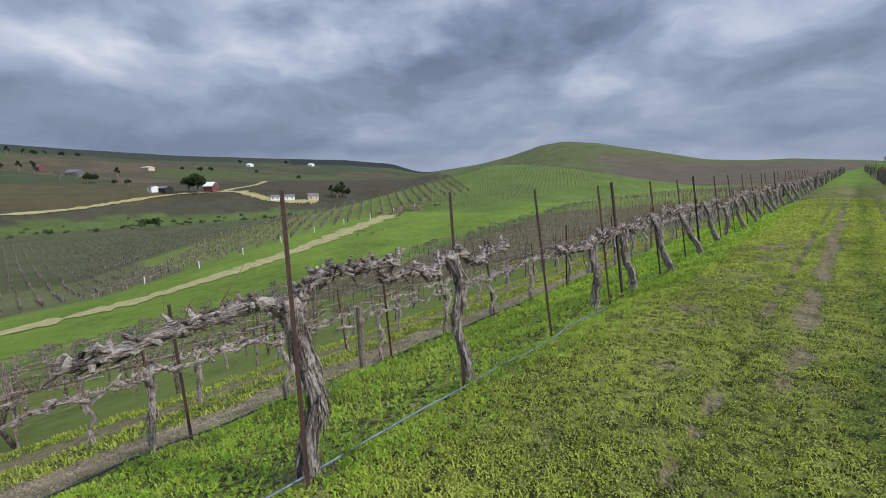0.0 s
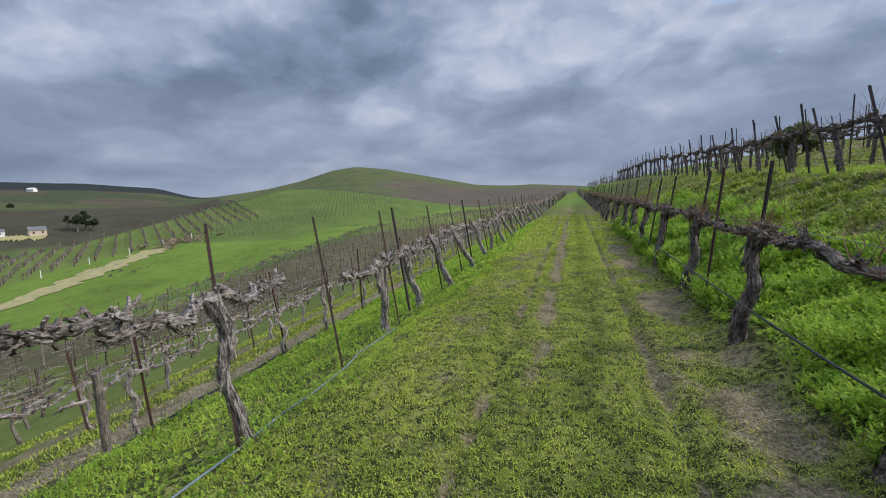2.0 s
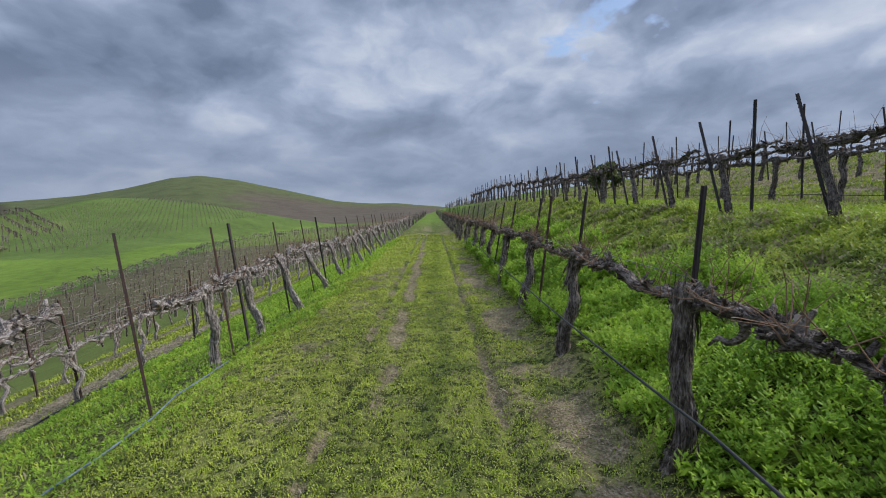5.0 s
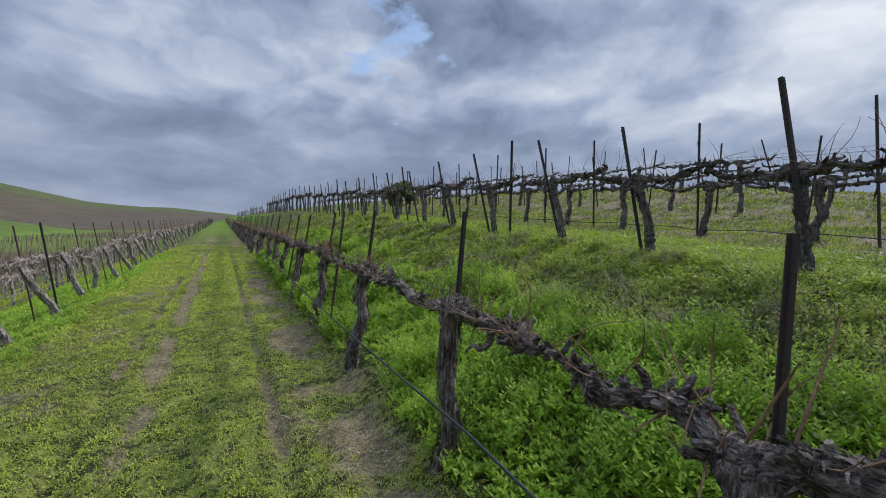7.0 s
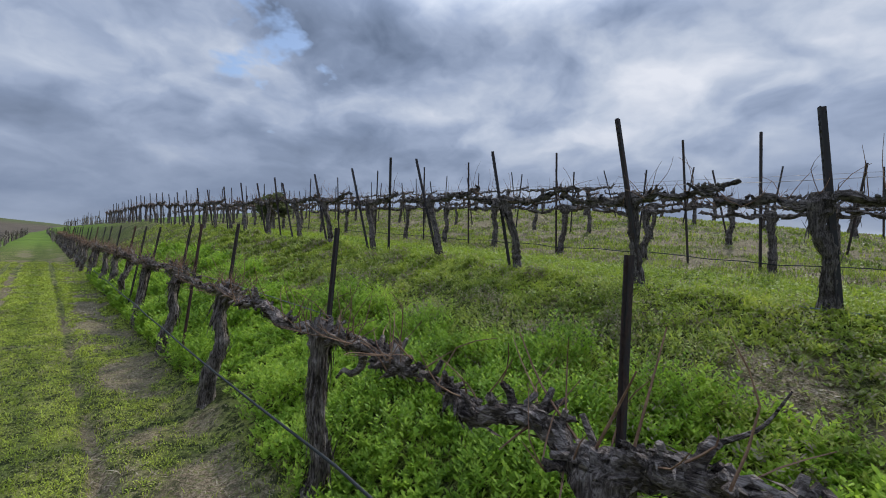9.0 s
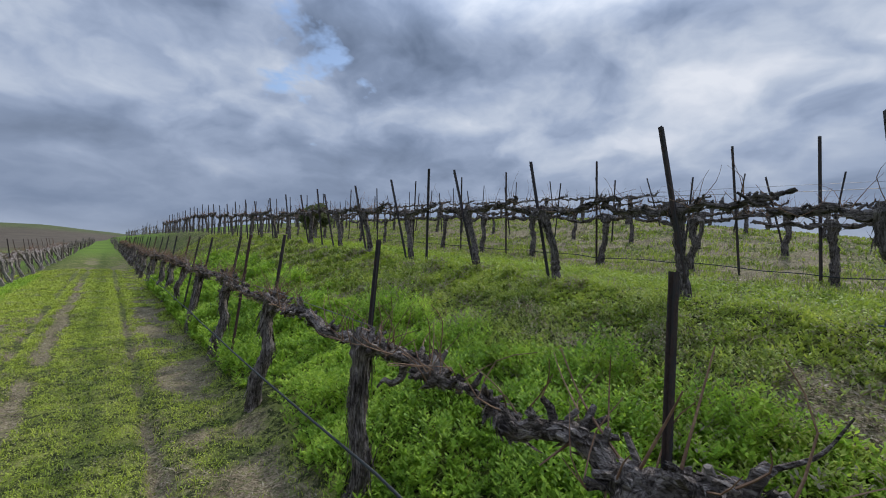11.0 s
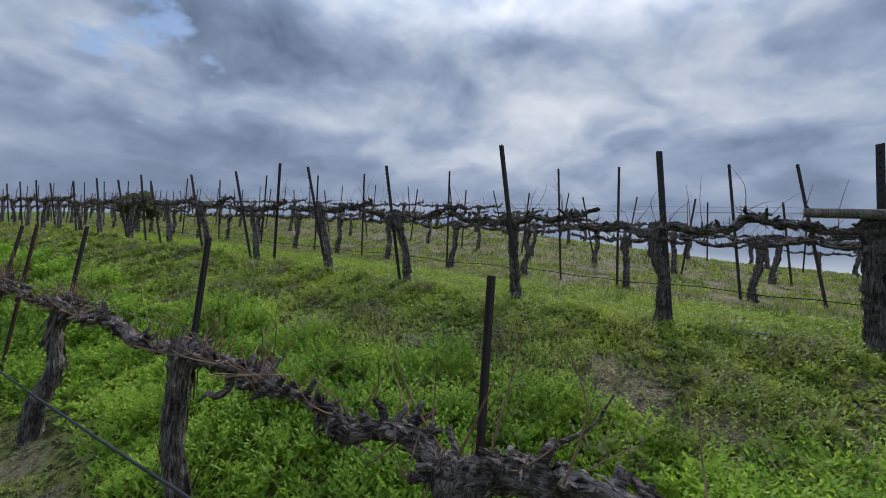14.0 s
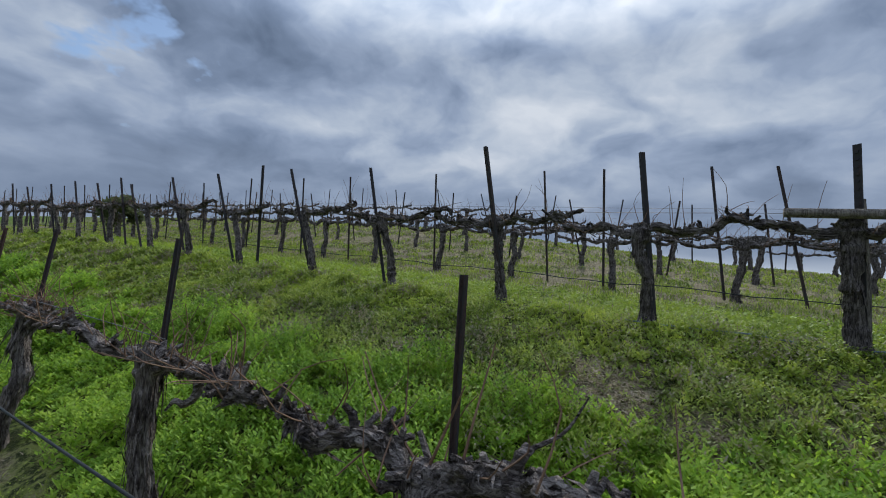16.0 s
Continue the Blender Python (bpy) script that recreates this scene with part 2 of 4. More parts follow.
M_OLIVE = leaf_material("olive_leaves", [(0.2, (0.04, 0.05, 0.025)), (0.55, (0.12, 0.14, 0.06)), (0.85, (0.22, 0.24, 0.11))], 0.5)
M_BARE = leaf_material("bare_twigs", [(0.2, (0.07, 0.058, 0.05)), (0.8, (0.19, 0.16, 0.14))], 0.05)
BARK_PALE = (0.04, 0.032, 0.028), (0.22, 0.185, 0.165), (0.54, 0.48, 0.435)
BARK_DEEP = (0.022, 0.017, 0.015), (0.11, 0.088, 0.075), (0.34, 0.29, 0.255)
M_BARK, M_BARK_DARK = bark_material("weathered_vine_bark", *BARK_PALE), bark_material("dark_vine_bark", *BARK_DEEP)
# bark of the uphill vines, with their backlit shade put into the colour
BARK_BACKLIT = (0.018, 0.015, 0.014), (0.075, 0.062, 0.055), (0.22, 0.19, 0.17)
M_BARK_BACKLIT = bark_material("backlit_vine_bark", *BARK_BACKLIT)
ARM_BARK = {M_BARK_BACKLIT: bark_material("backlit_cordon_bark", *BARK_BACKLIT, grain=(1.0, 0.13, 1.0)), M_BARK: bark_material("weathered_cordon_bark", *BARK_PALE, grain=(1.0, 0.13, 1.0)), M_BARK_DARK: bark_material("dark_cordon_bark", *BARK_DEEP, grain=(1.0, 0.13, 1.0))}
M_CANE = plain_material("reddish_cane", (0.10, 0.045, 0.03), (0.30, 0.19, 0.11), 12)
M_STEEL = steel_material("dark_steel", (0.04, 0.037, 0.037), (0.075, 0.05, 0.043), 0.5)
M_RUST = steel_material("rusty_steel", (0.045, 0.032, 0.03), (0.105, 0.055, 0.043), 0.7)
M_WOOD = bark_material("grey_timber", (0.05, 0.042, 0.035), (0.16, 0.135, 0.11), (0.33, 0.29, 0.24))
M_HOSE = plain_material("black_hose", (0.012, 0.014, 0.015), (0.035, 0.04, 0.042), 8, 0.65, 0.1)
M_HOSE_TEAL = plain_material("blue_grey_hose", (0.05, 0.08, 0.10), (0.22, 0.27, 0.31), 14, 0.4, 0.1)
M_WIRE = plain_material("galvanised_wire", (0.09, 0.09, 0.09), (0.22, 0.21, 0.2), 10, 0.5)
M_PATH = plain_material("pale_dirt_path", (0.16, 0.16, 0.05), (0.44, 0.36, 0.17), 0.8)
M_WHITE = plain_material("white_paint", (0.62, 0.62, 0.6), (0.85, 0.85, 0.83), 3)
M_RED = plain_material("dull_red_boards", (0.10, 0.045, 0.045), (0.19, 0.085, 0.08), 2)
M_ROOF = plain_material("grey_roofing", (0.09, 0.09, 0.095), (0.19, 0.19, 0.2), 2)
M_DARK = plain_material("dark_opening", (0.015, 0.015, 0.018), (0.04, 0.04, 0.045), 2)
M_TAN = plain_material("tan_stucco", (0.42, 0.33, 0.25), (0.62, 0.52, 0.42), 2)


# ---------------------------------------------------------------- the lie of the land
def smooth(a, b, v):
    t = np.clip((v - a) / (b - a), 0, 1)
    return t * t * (3 - 2 * t)


RNG = np.random.default_rng(7)
LATTICE = RNG.random((256, 256))


def value_noise(x, y):
    xi, yi = np.floor(x).astype(int), np.floor(y).astype(int)
    fx, fy = x - xi, y - yi
    fx, fy = fx * fx * (3 - 2 * fx), fy * fy * (3 - 2 * fy)
    g = lambda i, j: LATTICE[i % 256, j % 256]
    return (g(xi, yi) * (1 - fx) + g(xi + 1, yi) * fx) * (1 - fy) + (g(xi, yi + 1) * (1 - fx) + g(xi + 1, yi + 1) * fx) * fy


def fbm(x, y, octaves=4):
    out, amp, tot = 0.0, 1.0, 0.0
    for k in range(octaves):
        out = out + amp * value_noise(x * 2 ** k + 17.3 * k, y * 2 ** k + 5.1 * k)
        tot += amp
        amp *= 0.5
    return out / tot


SPUR_Y, SPUR_Z = [-60, 12, 32, 58, 89, 131, 185, 227, 300], [-27, -22.6, -17.4, -11.2, -7.6, -0.2, 9.4, 11, 9]
RING, RING_E = [150, 200, 350, 400, 440, 480, 520, 700, 900, 1100, 1500, 2000], [-9.5, -7.75, -4.7, -3.9, -2.1, -0.95, -0.25, 1.2, 2.4, 3.3, 3.9, 4.4]
SKY_B, SKY_K = [-140, -100, -89, -76, -57, -48, -45, -40], [0.2, 0.9, 1.0, 0.83, 0.7, 0.52, 0.4, 0.3]
HILL_B, HILL_E = [-60, -45, -39, -35, -31, -27.9, -24, -18.2, -12.4, -8, -5, 0, 5, 20, 60, 180], [-1, 1.3, 2.1, 3.0, 4.25, 4.62, 4.2, 3.0, 1.75, 1.45, 1.5, 1.1, 0.6, -1.5, -2, -2]


def height(x, y):
    x, y = np.asarray(x, float), np.asarray(y, float)
    r, b = np.hypot(x, y), np.degrees(np.arctan2(x, y))
    # the crest on the uphill side
    crest = np.interp(y, [-30, -4, -1, 3, 9, 20, 60], [1.2, 1.85, 2.05, 2.5, 3.15, 3.55, 4.2])
    rise = np.interp(x, [1.15, 4.3, 7.7], [0.08, 1.12, 1.27]) + smooth(1.2, 4.3, x) * np.clip(0.034 * y, -0.1, 1.0)
    up = np.where(x < 7.7, rise, rise + (crest - rise) * smooth(7.0, 16.5, x) - 0.22 * np.clip(x - 17, 0, 45))
    drop = np.interp(-x, [0.9, 1.7, 2.1, 2.5, 5.1, 7.6, 10.2, 20, 35, 50], [0.0, -0.05, -0.13, -0.30, -1.22, -2.05, -2.9, -6.2, -9.8, -12.9])
    drop = drop + 0.08 * np.clip(y, -40, 100) * smooth(4, 50, -x)
    near = np.where(x > 0, up * smooth(0.95, 1.25, x), drop) + 0.0105 * np.clip(y, 0, 260) * smooth(-30, 0, x)
    # the swale and the spur across it
    gully = -12.9 + 0.08 * np.clip(y, -40, 100)
    spur = np.interp(y, SPUR_Y, SPUR_Z)
    f = np.clip((-x - 50) / 87, 0, 1)
    west = gully + (spur - gully) * (f * 0.8 + 0.2 * f * f * (3 - 2 * f)) - 2.2 * smooth(80, 150, y) * np.exp(-((x + 64) / 14) ** 2)
    local = np.where(x < -50, west, near)
    # the valley and its far side, and the big hill
    e1 = np.interp(r, RING, RING_E)
    e1 = np.where(e1 > 0, e1 * np.interp(b, SKY_B, SKY_K), e1)
    s = np.interp(b, HILL_B, HILL_E)
    low = np.interp(b, [-60, -40, -20, 0, 20], [-2.5, -2.0, -1.2, 0.1, -2])
    e2 = low + (s - low) * smooth(270, 720, r) ** 0.8
    k = smooth(-51, -44, b)
    e = e1 * (1 - k) + e2 * k
    distant = 1.45 + np.minimum(r, 2100) * np.tan(np.radians(e)) - 0.03 * np.clip(r - 2100, 0, None)
    distant = distant + (fbm(x / 140, y / 140) - 0.5) * 0.006 * np.clip(r - 350, 0, 900)
    w = np.maximum(smooth(140, 196, -x), smooth(245, 335, r))
    z = local * (1 - w) + distant * w
    z = z + (fbm(x * 0.9, y * 0.9, 3) - 0.5) * 0.05 * smooth(1.5, 6, np.abs(x + 0.3)) + (fbm(x * 4, y * 4, 3) - 0.5) * 0.045 * (r < 40)
    # wheel ruts in the aisle
    z = z - 0.07 * np.exp(-((x + 0.80) / 0.07) ** 2) * (r < 60) * (0.4 + value_noise(x * 3, y * 4)) - 0.025 * np.exp(-((x + 0.47) / 0.12) ** 2) * (r < 60) - 0.085 * np.exp(-((x - 0.42) / 0.07) ** 2) * (r < 60) * (0.4 + value_noise(x * 3, y * 3))
    return z


def ground_z(x, y):
    return float(height(x, y))


def soil_mask(x, y):
    """How bare the ground is: 0 grass, 1 earth."""
    n1, n2 = fbm(x * 0.8 + 40, y * 0.8, 4), fbm(x * 2.6 + 9, y * 2.6 + 3, 4)
    n4 = fbm(x * 1.5 + 11, y * 1.5 + 31, 4)
    n3 = fbm(x * 1.1 + 70, y * 0.45 + 20, 3)
    band = 1.7 * np.exp(-((x + 0.47 + 0.16 * (n1 - 0.5)) / 0.11) ** 2) * smooth(0.3, 0.5, n3) * (0.35 + n2)
    band = np.maximum(band, 0.7 * np.exp(-((x - 0.42) / 0.07) ** 2) * smooth(0.3, 0.55, n2))
    band = np.maximum(band, 1.0 * np.exp(-((x - 0.84) / 0.32) ** 2) * (1.9 * n2 - 0.32))
    band = np.maximum(band, 0.60 * np.exp(-((x + 1.2) / 0.5) ** 2) * n2)
    band = np.maximum(band, 0.75 * np.exp(-((x + 0.82) / 0.06) ** 2) * smooth(0.4, 0.55, n2))
    for c in (-5.85, -8.45, -11.0):
        band = np.maximum(band, 1.05 * np.exp(-((x - c) / 0.72) ** 2) * (0.4 + 0.8 * n1))
    band = np.maximum(band, (0.30 + 0.35 * smooth(5.5, 8, x) + 0.25 * np.exp(-((x - 3.0) / 0.9) ** 2)) * (n1 * 0.5 + n2 * 0.5) * 1.6 * (x > 1.9))
    return np.clip(band + (n2 - 0.5) * 0.75 + 0.14 * smooth(0.54, 0.7, n4), 0, 1)


def shaded_cover_colour(x, y):
    """What grows on the land farther off, the valley darkened by cloud shade."""
    r, b = np.hypot(x, y), np.degrees(np.arctan2(x, y))
    c = np.zeros((len(x), 3))
    c[:] = (0.118, 0.178, 0.026)
    wob = (fbm(x / 30, y / 30) - 0.5)

    def put(mask, col):
        m = np.clip(mask, 0, 1)[:, None]
        c[:] = c * (1 - m) + np.array(col) * m
    put((x < -9) & (x > -47 + wob * 6), (0.098, 0.09, 0.044))
    put((x < -9) & (x > -47) & (wob > 0.04), (0.12, 0.15, 0.035))
    put((x < -46) & (x > -50), (0.07, 0.135, 0.018))
    put((x < -66) & (y > 85), (0.088, 0.128, 0.028))
    put((x < -96 - 0.1 * y) & (y < 140), (0.115, 0.15, 0.035))
    put((x < -100) & (y < 26), (0.10, 0.105, 0.045))
    put(smooth(138, 160, -x) * (r < 400), (0.092, 0.10, 0.045))
    put((r > 388 + wob * 30) & (r < 418 + wob * 30) & (b < -45), (0.075, 0.105, 0.03))
    put((r > 418 + wob * 20) & (r < 452) & (b < -45), (0.055, 0.052, 0.032))
    put((r > 452) & (b < -77 + wob * 8) & (r < 640), (0.125, 0.108, 0.05))
    put((r > 452) & (b > -77 + wob * 8) & (b < -44) & (r < 640), (0.095, 0.085, 0.05))
    cell = fbm(x / 190 + 3, y / 120, 2)
    out = (r > 640) & (b < -44)
    put(out & (cell < 0.42), (0.115, 0.14, 0.045))
    put(out & (cell >= 0.42) & (cell < 0.52), (0.12, 0.10, 0.06))
    put(out & (cell >= 0.52) & (cell < 0.6), (0.16, 0.125, 0.075))
    put(out & (cell >= 0.6), (0.085, 0.105, 0.045))
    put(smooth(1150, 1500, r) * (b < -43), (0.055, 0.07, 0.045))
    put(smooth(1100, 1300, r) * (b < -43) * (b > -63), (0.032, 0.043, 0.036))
    # cloud shade on the valley and its far side, multiplied into the colours
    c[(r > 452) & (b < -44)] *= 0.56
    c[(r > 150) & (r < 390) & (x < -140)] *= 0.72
    h = (r > 280) & (b >= -44)
    put(h, (0.082, 0.095, 0.036))
    put(h * smooth(-27 + 8 * wob[:], -21 + 8 * wob[:], b) * smooth(640, 520, r), (0.095, 0.076, 0.054))
    put(h & (b < -34) & (r < 420), (0.07, 0.082, 0.035))
    return c


def sheet():
    n = 420
    rs = np.concatenate([[0.4], 0.4 * np.cumprod(np.full(430, 1.0222))])
    rs = rs[rs < 4600]
    a = np.linspace(0, 2 * math.pi, n, endpoint=False)
    X, Y = np.outer(rs, np.sin(a)).ravel(), np.outer(rs, np.cos(a)).ravel()
    X, Y = np.append(X, 0.0), np.append(Y, 0.0)
    Z = height(X, Y)
    me = bpy.data.meshes.new("ground")
    k, ring = np.arange(n), np.arange(len(rs) - 1)[:, None] * n
    A, B = ring + k, ring + (k + 1) % n
    quads = np.stack([A, B, B + n, A + n], -1).reshape(-1, 4)[:, ::-1]
    last = len(X) - 1
    faces = quads.tolist() + [(last, int(i), int((i + 1) % n)) for i in k]
    me.from_pydata(np.stack([X, Y, Z], 1).tolist(), [], faces)
    me.shade_smooth()
    r = np.hypot(X, Y)
    me.attributes.new("soil", "FLOAT", "POINT").data.foreach_set("value", soil_mask(X, Y).astype(np.float32))
    me.attributes.new("far", "FLOAT", "POINT").data.foreach_set("value", np.maximum(smooth(26, 60, r), smooth(-8, -11, X)).astype(np.float32))
    col = np.concatenate([shaded_cover_colour(X, Y), np.ones((len(X), 1))], 1)
    me.color_attributes.new("shaded_cover", "FLOAT_COLOR", "POINT").data.foreach_set("color", col.ravel().astype(np.float32))
    me.materials.append(M_GROUND)
    tagged(new("ground", me), "green grassy hillside with bare earth patches", "ground", kind="structure")


sheet()


# ---------------------------------------------------------------- mesh helpers
class Shape:
    """Collects vertices and faces for one mesh."""

    def __init__(self):
        self.v, self.f, self.n = [], [], 0

    def add(self, v, f):
        v = np.asarray(v, float)
        self.v.append(v)
        self.f.extend([tuple(int(i) + self.n for i in q) for q in f])
        self.n += len(v)

    def mesh(self, name, mat, smooth_faces=False):
        me = bpy.data.meshes.new(name)
        me.from_pydata(np.concatenate(self.v).tolist() if self.v else [], [], self.f)
        if smooth_faces:
            me.shade_smooth()
        me.materials.append(mat)
        return me

    def tube(self, pts, rad, sides=6, rough=0.0, ridges=0.0, rng=None, cap=True):
        pts, rad = np.asarray(pts, float), np.asarray(rad, float)
        t = np.gradient(pts, axis=0)
        t /= np.linalg.norm(t, axis=1)[:, None] + 1e-9
        ref = np.array([0.0, 0, 1]) if abs(t[:, 2]).mean() < 0.75 else np.array([1.0, 0, 0])
        u = np.cross(t, ref)
        u /= np.linalg.norm(u, axis=1)[:, None] + 1e-9
        w = np.cross(t, u)
        a = np.linspace(0, 2 * math.pi, sides, endpoint=False)
        k = np.arange(len(pts))
        R = rad[:, None] * np.ones((1, sides))
        if ridges:
            R = R * (1 + ridges * np.sin(3 * a[None] + k[:, None] * 0.22) + 0.6 * ridges * np.sin(5 * a[None] - k[:, None] * 0.13 + 1))
        if rough:
            R = R * (1 + rough * (rng.random(R.shape) - 0.5) * 2)
        ring = pts[:, None] + R[..., None] * (np.cos(a)[None, :, None] * u[:, None] + np.sin(a)[None, :, None] * w[:, None])
        m = len(pts)
        f = [(i * sides + j, i * sides + (j + 1) % sides, (i + 1) * sides + (j + 1) % sides, (i + 1) * sides + j) for i in range(m - 1) for j in range(sides)]
        if cap:
            f += [tuple(range(sides))[::-1], tuple((m - 1) * sides + j for j in range(sides))]
        self.add(ring.reshape(-1, 3), f)

    def box(self, lo, hi):
        (x0, y0, z0), (x1, y1, z1) = lo, hi
        self.add([(x0, y0, z0), (x1, y0, z0), (x1, y1, z0), (x0, y1, z0), (x0, y0, z1), (x1, y0, z1), (x1, y1, z1), (x0, y1, z1)],
                 [(0, 3, 2, 1), (4, 5, 6, 7), (0, 1, 5, 4), (1, 2, 6, 5), (2, 3, 7, 6), (3, 0, 4, 7)])


def part(name, me, parent, label=""):
    ob = new(name, me)
    ob.parent = parent
    return tagged(ob, label) if label else ob


def bezier_path(p, n):
    """A smooth line of n points through the given ones."""
    p = np.asarray(p, float)
    t = np.linspace(0, len(p) - 1, n)
    q = np.concatenate([[2 * p[0] - p[1]], p, [2 * p[-1] - p[-2]]])
    i = np.minimum(t.astype(int), len(p) - 2)
    s = (t - i)[:, None]
    a, b, c, d = q[i], q[i + 1], q[i + 2], q[i + 3]
    return 0.5 * (2 * b + (c - a) * s + (2 * a - 5 * b + 4 * c - d) * s ** 2 + (3 * b - a - 3 * c + d) * s ** 3)


# ---------------------------------------------------------------- vines, posts, hoses
def shag(shape, pts, rad, count, rng, length=0.06):
    """Loose strips of bark along a limb."""
    pts, rad = np.asarray(pts), np.asarray(rad)
    for _ in range(count):
        i = rng.integers(0, len(pts) - 2)
        d = pts[i + 1] - pts[i]
        d = d / (np.linalg.norm(d) + 1e-9)
        o = rng.normal(size=3)
        o -= d * o.dot(d)
        o /= np.linalg.norm(o) + 1e-9
        s = np.cross(d, o)
        p = pts[i] + o * rad[i] * 0.95
        ln, wd = length * rng.uniform(0.5, 1.5), rng.uniform(0.003, 0.009)
        tip = p + d * ln * rng.choice([-1, 1]) + o * ln * rng.uniform(0.02, 0.24) + np.array([0, 0, -0.12 * ln])
        midp = (p + tip) / 2 + o * 0.004
        shape.add([p - s * wd, p + s * wd, midp + s * wd, midp - s * wd, tip], [(0, 1, 2, 3), (3, 2, 4)])


def cordon_shape(start, end, rng, rad=0.034, shaggy=110, spurs=8, sag=0.04, via=None, girth=None):
    """One old arm of a vine with its knobbly spurs. Returns its mesh data and the spur tips."""
    start, end = np.asarray(start, float), np.asarray(end, float)
    n = 7
    k = np.linspace(0, 1, n)[:, None]
    p = start * (1 - k) + end * k
    p[1:-1] += rng.normal(size=(n - 2, 3)) * (0.03, 0.018, 0.028)
    p[:, 2] -= sag * np.sin(k[:, 0] * math.pi)
    if via is not None:
        p = np.concatenate([[start], np.asarray(via, float), [end]])
    pts = bezier_path(p, 26)
    pts[1:] += rng.normal(size=(25, 3)) * 0.007
    swell = 1 + 0.5 * np.sin(np.linspace(0, 23, 26) + rng.uniform(0, 6)) * rng.random(26)
    r = np.linspace(rad, rad * 0.72, 26) * swell
    if girth is not None:
        r = np.interp(np.linspace(0, 1, 26), np.linspace(0, 1, len(girth)), girth) * (0.8 + 0.2 * swell)
    sh = Shape()
    sh.tube(pts, r, 10, 0.22, 0.16, rng)
    tips, knobs = [], Shape()
    for q in np.linspace(2, 25, spurs):
        i = int(min(q, 25))
        d = np.array([rng.normal() * 0.6, rng.normal() * 0.5, rng.uniform(-0.2, 1.0)])
        d /= np.linalg.norm(d)
        for _ in range(2):
            d2 = d + rng.normal(size=3) * 0.45
            d2 /= np.linalg.norm(d2)
            ln = rng.uniform(0.04, 0.10)
            b0 = pts[i]
            mid = b0 + d2 * ln * 0.6 + rng.normal(size=3) * 0.008
            tip = b0 + d2 * ln + rng.normal(size=3) * 0.012
            knobs.tube([b0, mid, tip], [r[i] * 0.55, 0.014, 0.010], 5, 0.2, 0, rng)
            tips.append(tip)
    loose = Shape()
    shag(loose, pts, r * 1.02, shaggy, rng)
    return sh, tips, loose, knobs


def cane_shape(tips, rng, count, length=0.28, droop=0.0):
    sh = Shape()
    for _ in range(count):
        p = tips[rng.integers(0, len(tips))]
        d = np.array([rng.normal() * 0.5, rng.normal() * 0.5, rng.uniform(0.1, 1.1) - droop])
        d /= np.linalg.norm(d)
        ln = length * rng.uniform(0.3, 1.4)
        bend = rng.normal(size=3) * 0.12 * ln
        pts = bezier_path([p, p + d * ln * 0.5 + bend, p + d * ln + bend * 0.4], 5)
        sh.tube(pts, np.linspace(0.0034, 0.0013, 5), 4, 0, 0, rng, cap=False)
    return sh


def make_vine(seed, head, arms, bark, trunk_rad=0.055, canes=14, cane_len=0.26, spurs=8, twist=0.05, shaggy=110, label="", group="", arm_rad=0.034, droop=0.0, led=None, bend=None):
    """head: the top of the trunk from its foot; arms: the ends of the two cordons from the foot."""
    rng = np.random.default_rng(seed)
    vine = new("grapevine")
    head = np.asarray(head, float)
    p = np.stack([head * k for k in (0, 0.25, 0.5, 0.78, 1.0)])
    p[0, 2] -= 0.06
    p[1:4, :2] += rng.normal(size=(3, 2)) * twist if bend is None else np.asarray(bend)
    pts = bezier_path(p, 30)
    k = np.linspace(0, 1, 30)
    r = 0.8 * trunk_rad * (1.0 + 0.35 * np.exp(-k * 9) + 0.5 * np.exp(-((1 - k) * 8) ** 2) - 0.12 * np.sin(k * math.pi)) * (1 + 0.09 * rng.normal(size=30))
    sh = Shape()
    sh.tube(pts, r, 16, 0.13, 0.17, rng)
    loose = Shape()
    shag(loose, pts, r, int(shaggy * 0.9), rng, 0.15)
    knob = Shape()
    side = rng.normal(size=3) * (0.02, 0.05, 0.01)
    knob.tube([head - side * 1.6, head - side + (0, 0, 0.015), head + (0, 0, 0.02), head + side + (0, 0, 0.01), head + side * 1.6], np.array([0.6, 1.0, 1.15, 0.95, 0.5]) * arm_rad * 1.35, 10, 0.3, 0.2, rng)
    part("trunk", sh.mesh("trunk", bark), vine)
    tips = []
    for which, end in enumerate(arms):
        via, girth = (led or {}).get(which, (None, None))
        sh, tp, strips, knobs = cordon_shape(head, end, rng, arm_rad, shaggy, spurs, via=via, girth=girth)
        tips += tp
        part("cordon", sh.mesh("cordon", ARM_BARK[bark]), vine)
        tagged(part("loose_bark", strips.mesh("loose_bark", ARM_BARK[bark]), vine), kind="stuff")
        tagged(part("spur_wood", knobs.mesh("spur_wood", ARM_BARK[bark]), vine), kind="stuff")
    tagged(part("loose_bark", loose.mesh("loose_bark", bark), vine), kind="stuff")
    part("crown_knob", knob.mesh("crown_knob", bark), vine)
    if canes and tips:
        tagged(part("cane_growth", cane_shape(tips, rng, canes, cane_len, droop).mesh("cane_growth", M_CANE), vine, "thin reddish pruned canes"), kind="stuff")
    return tagged(vine, label, "grapevine", group)


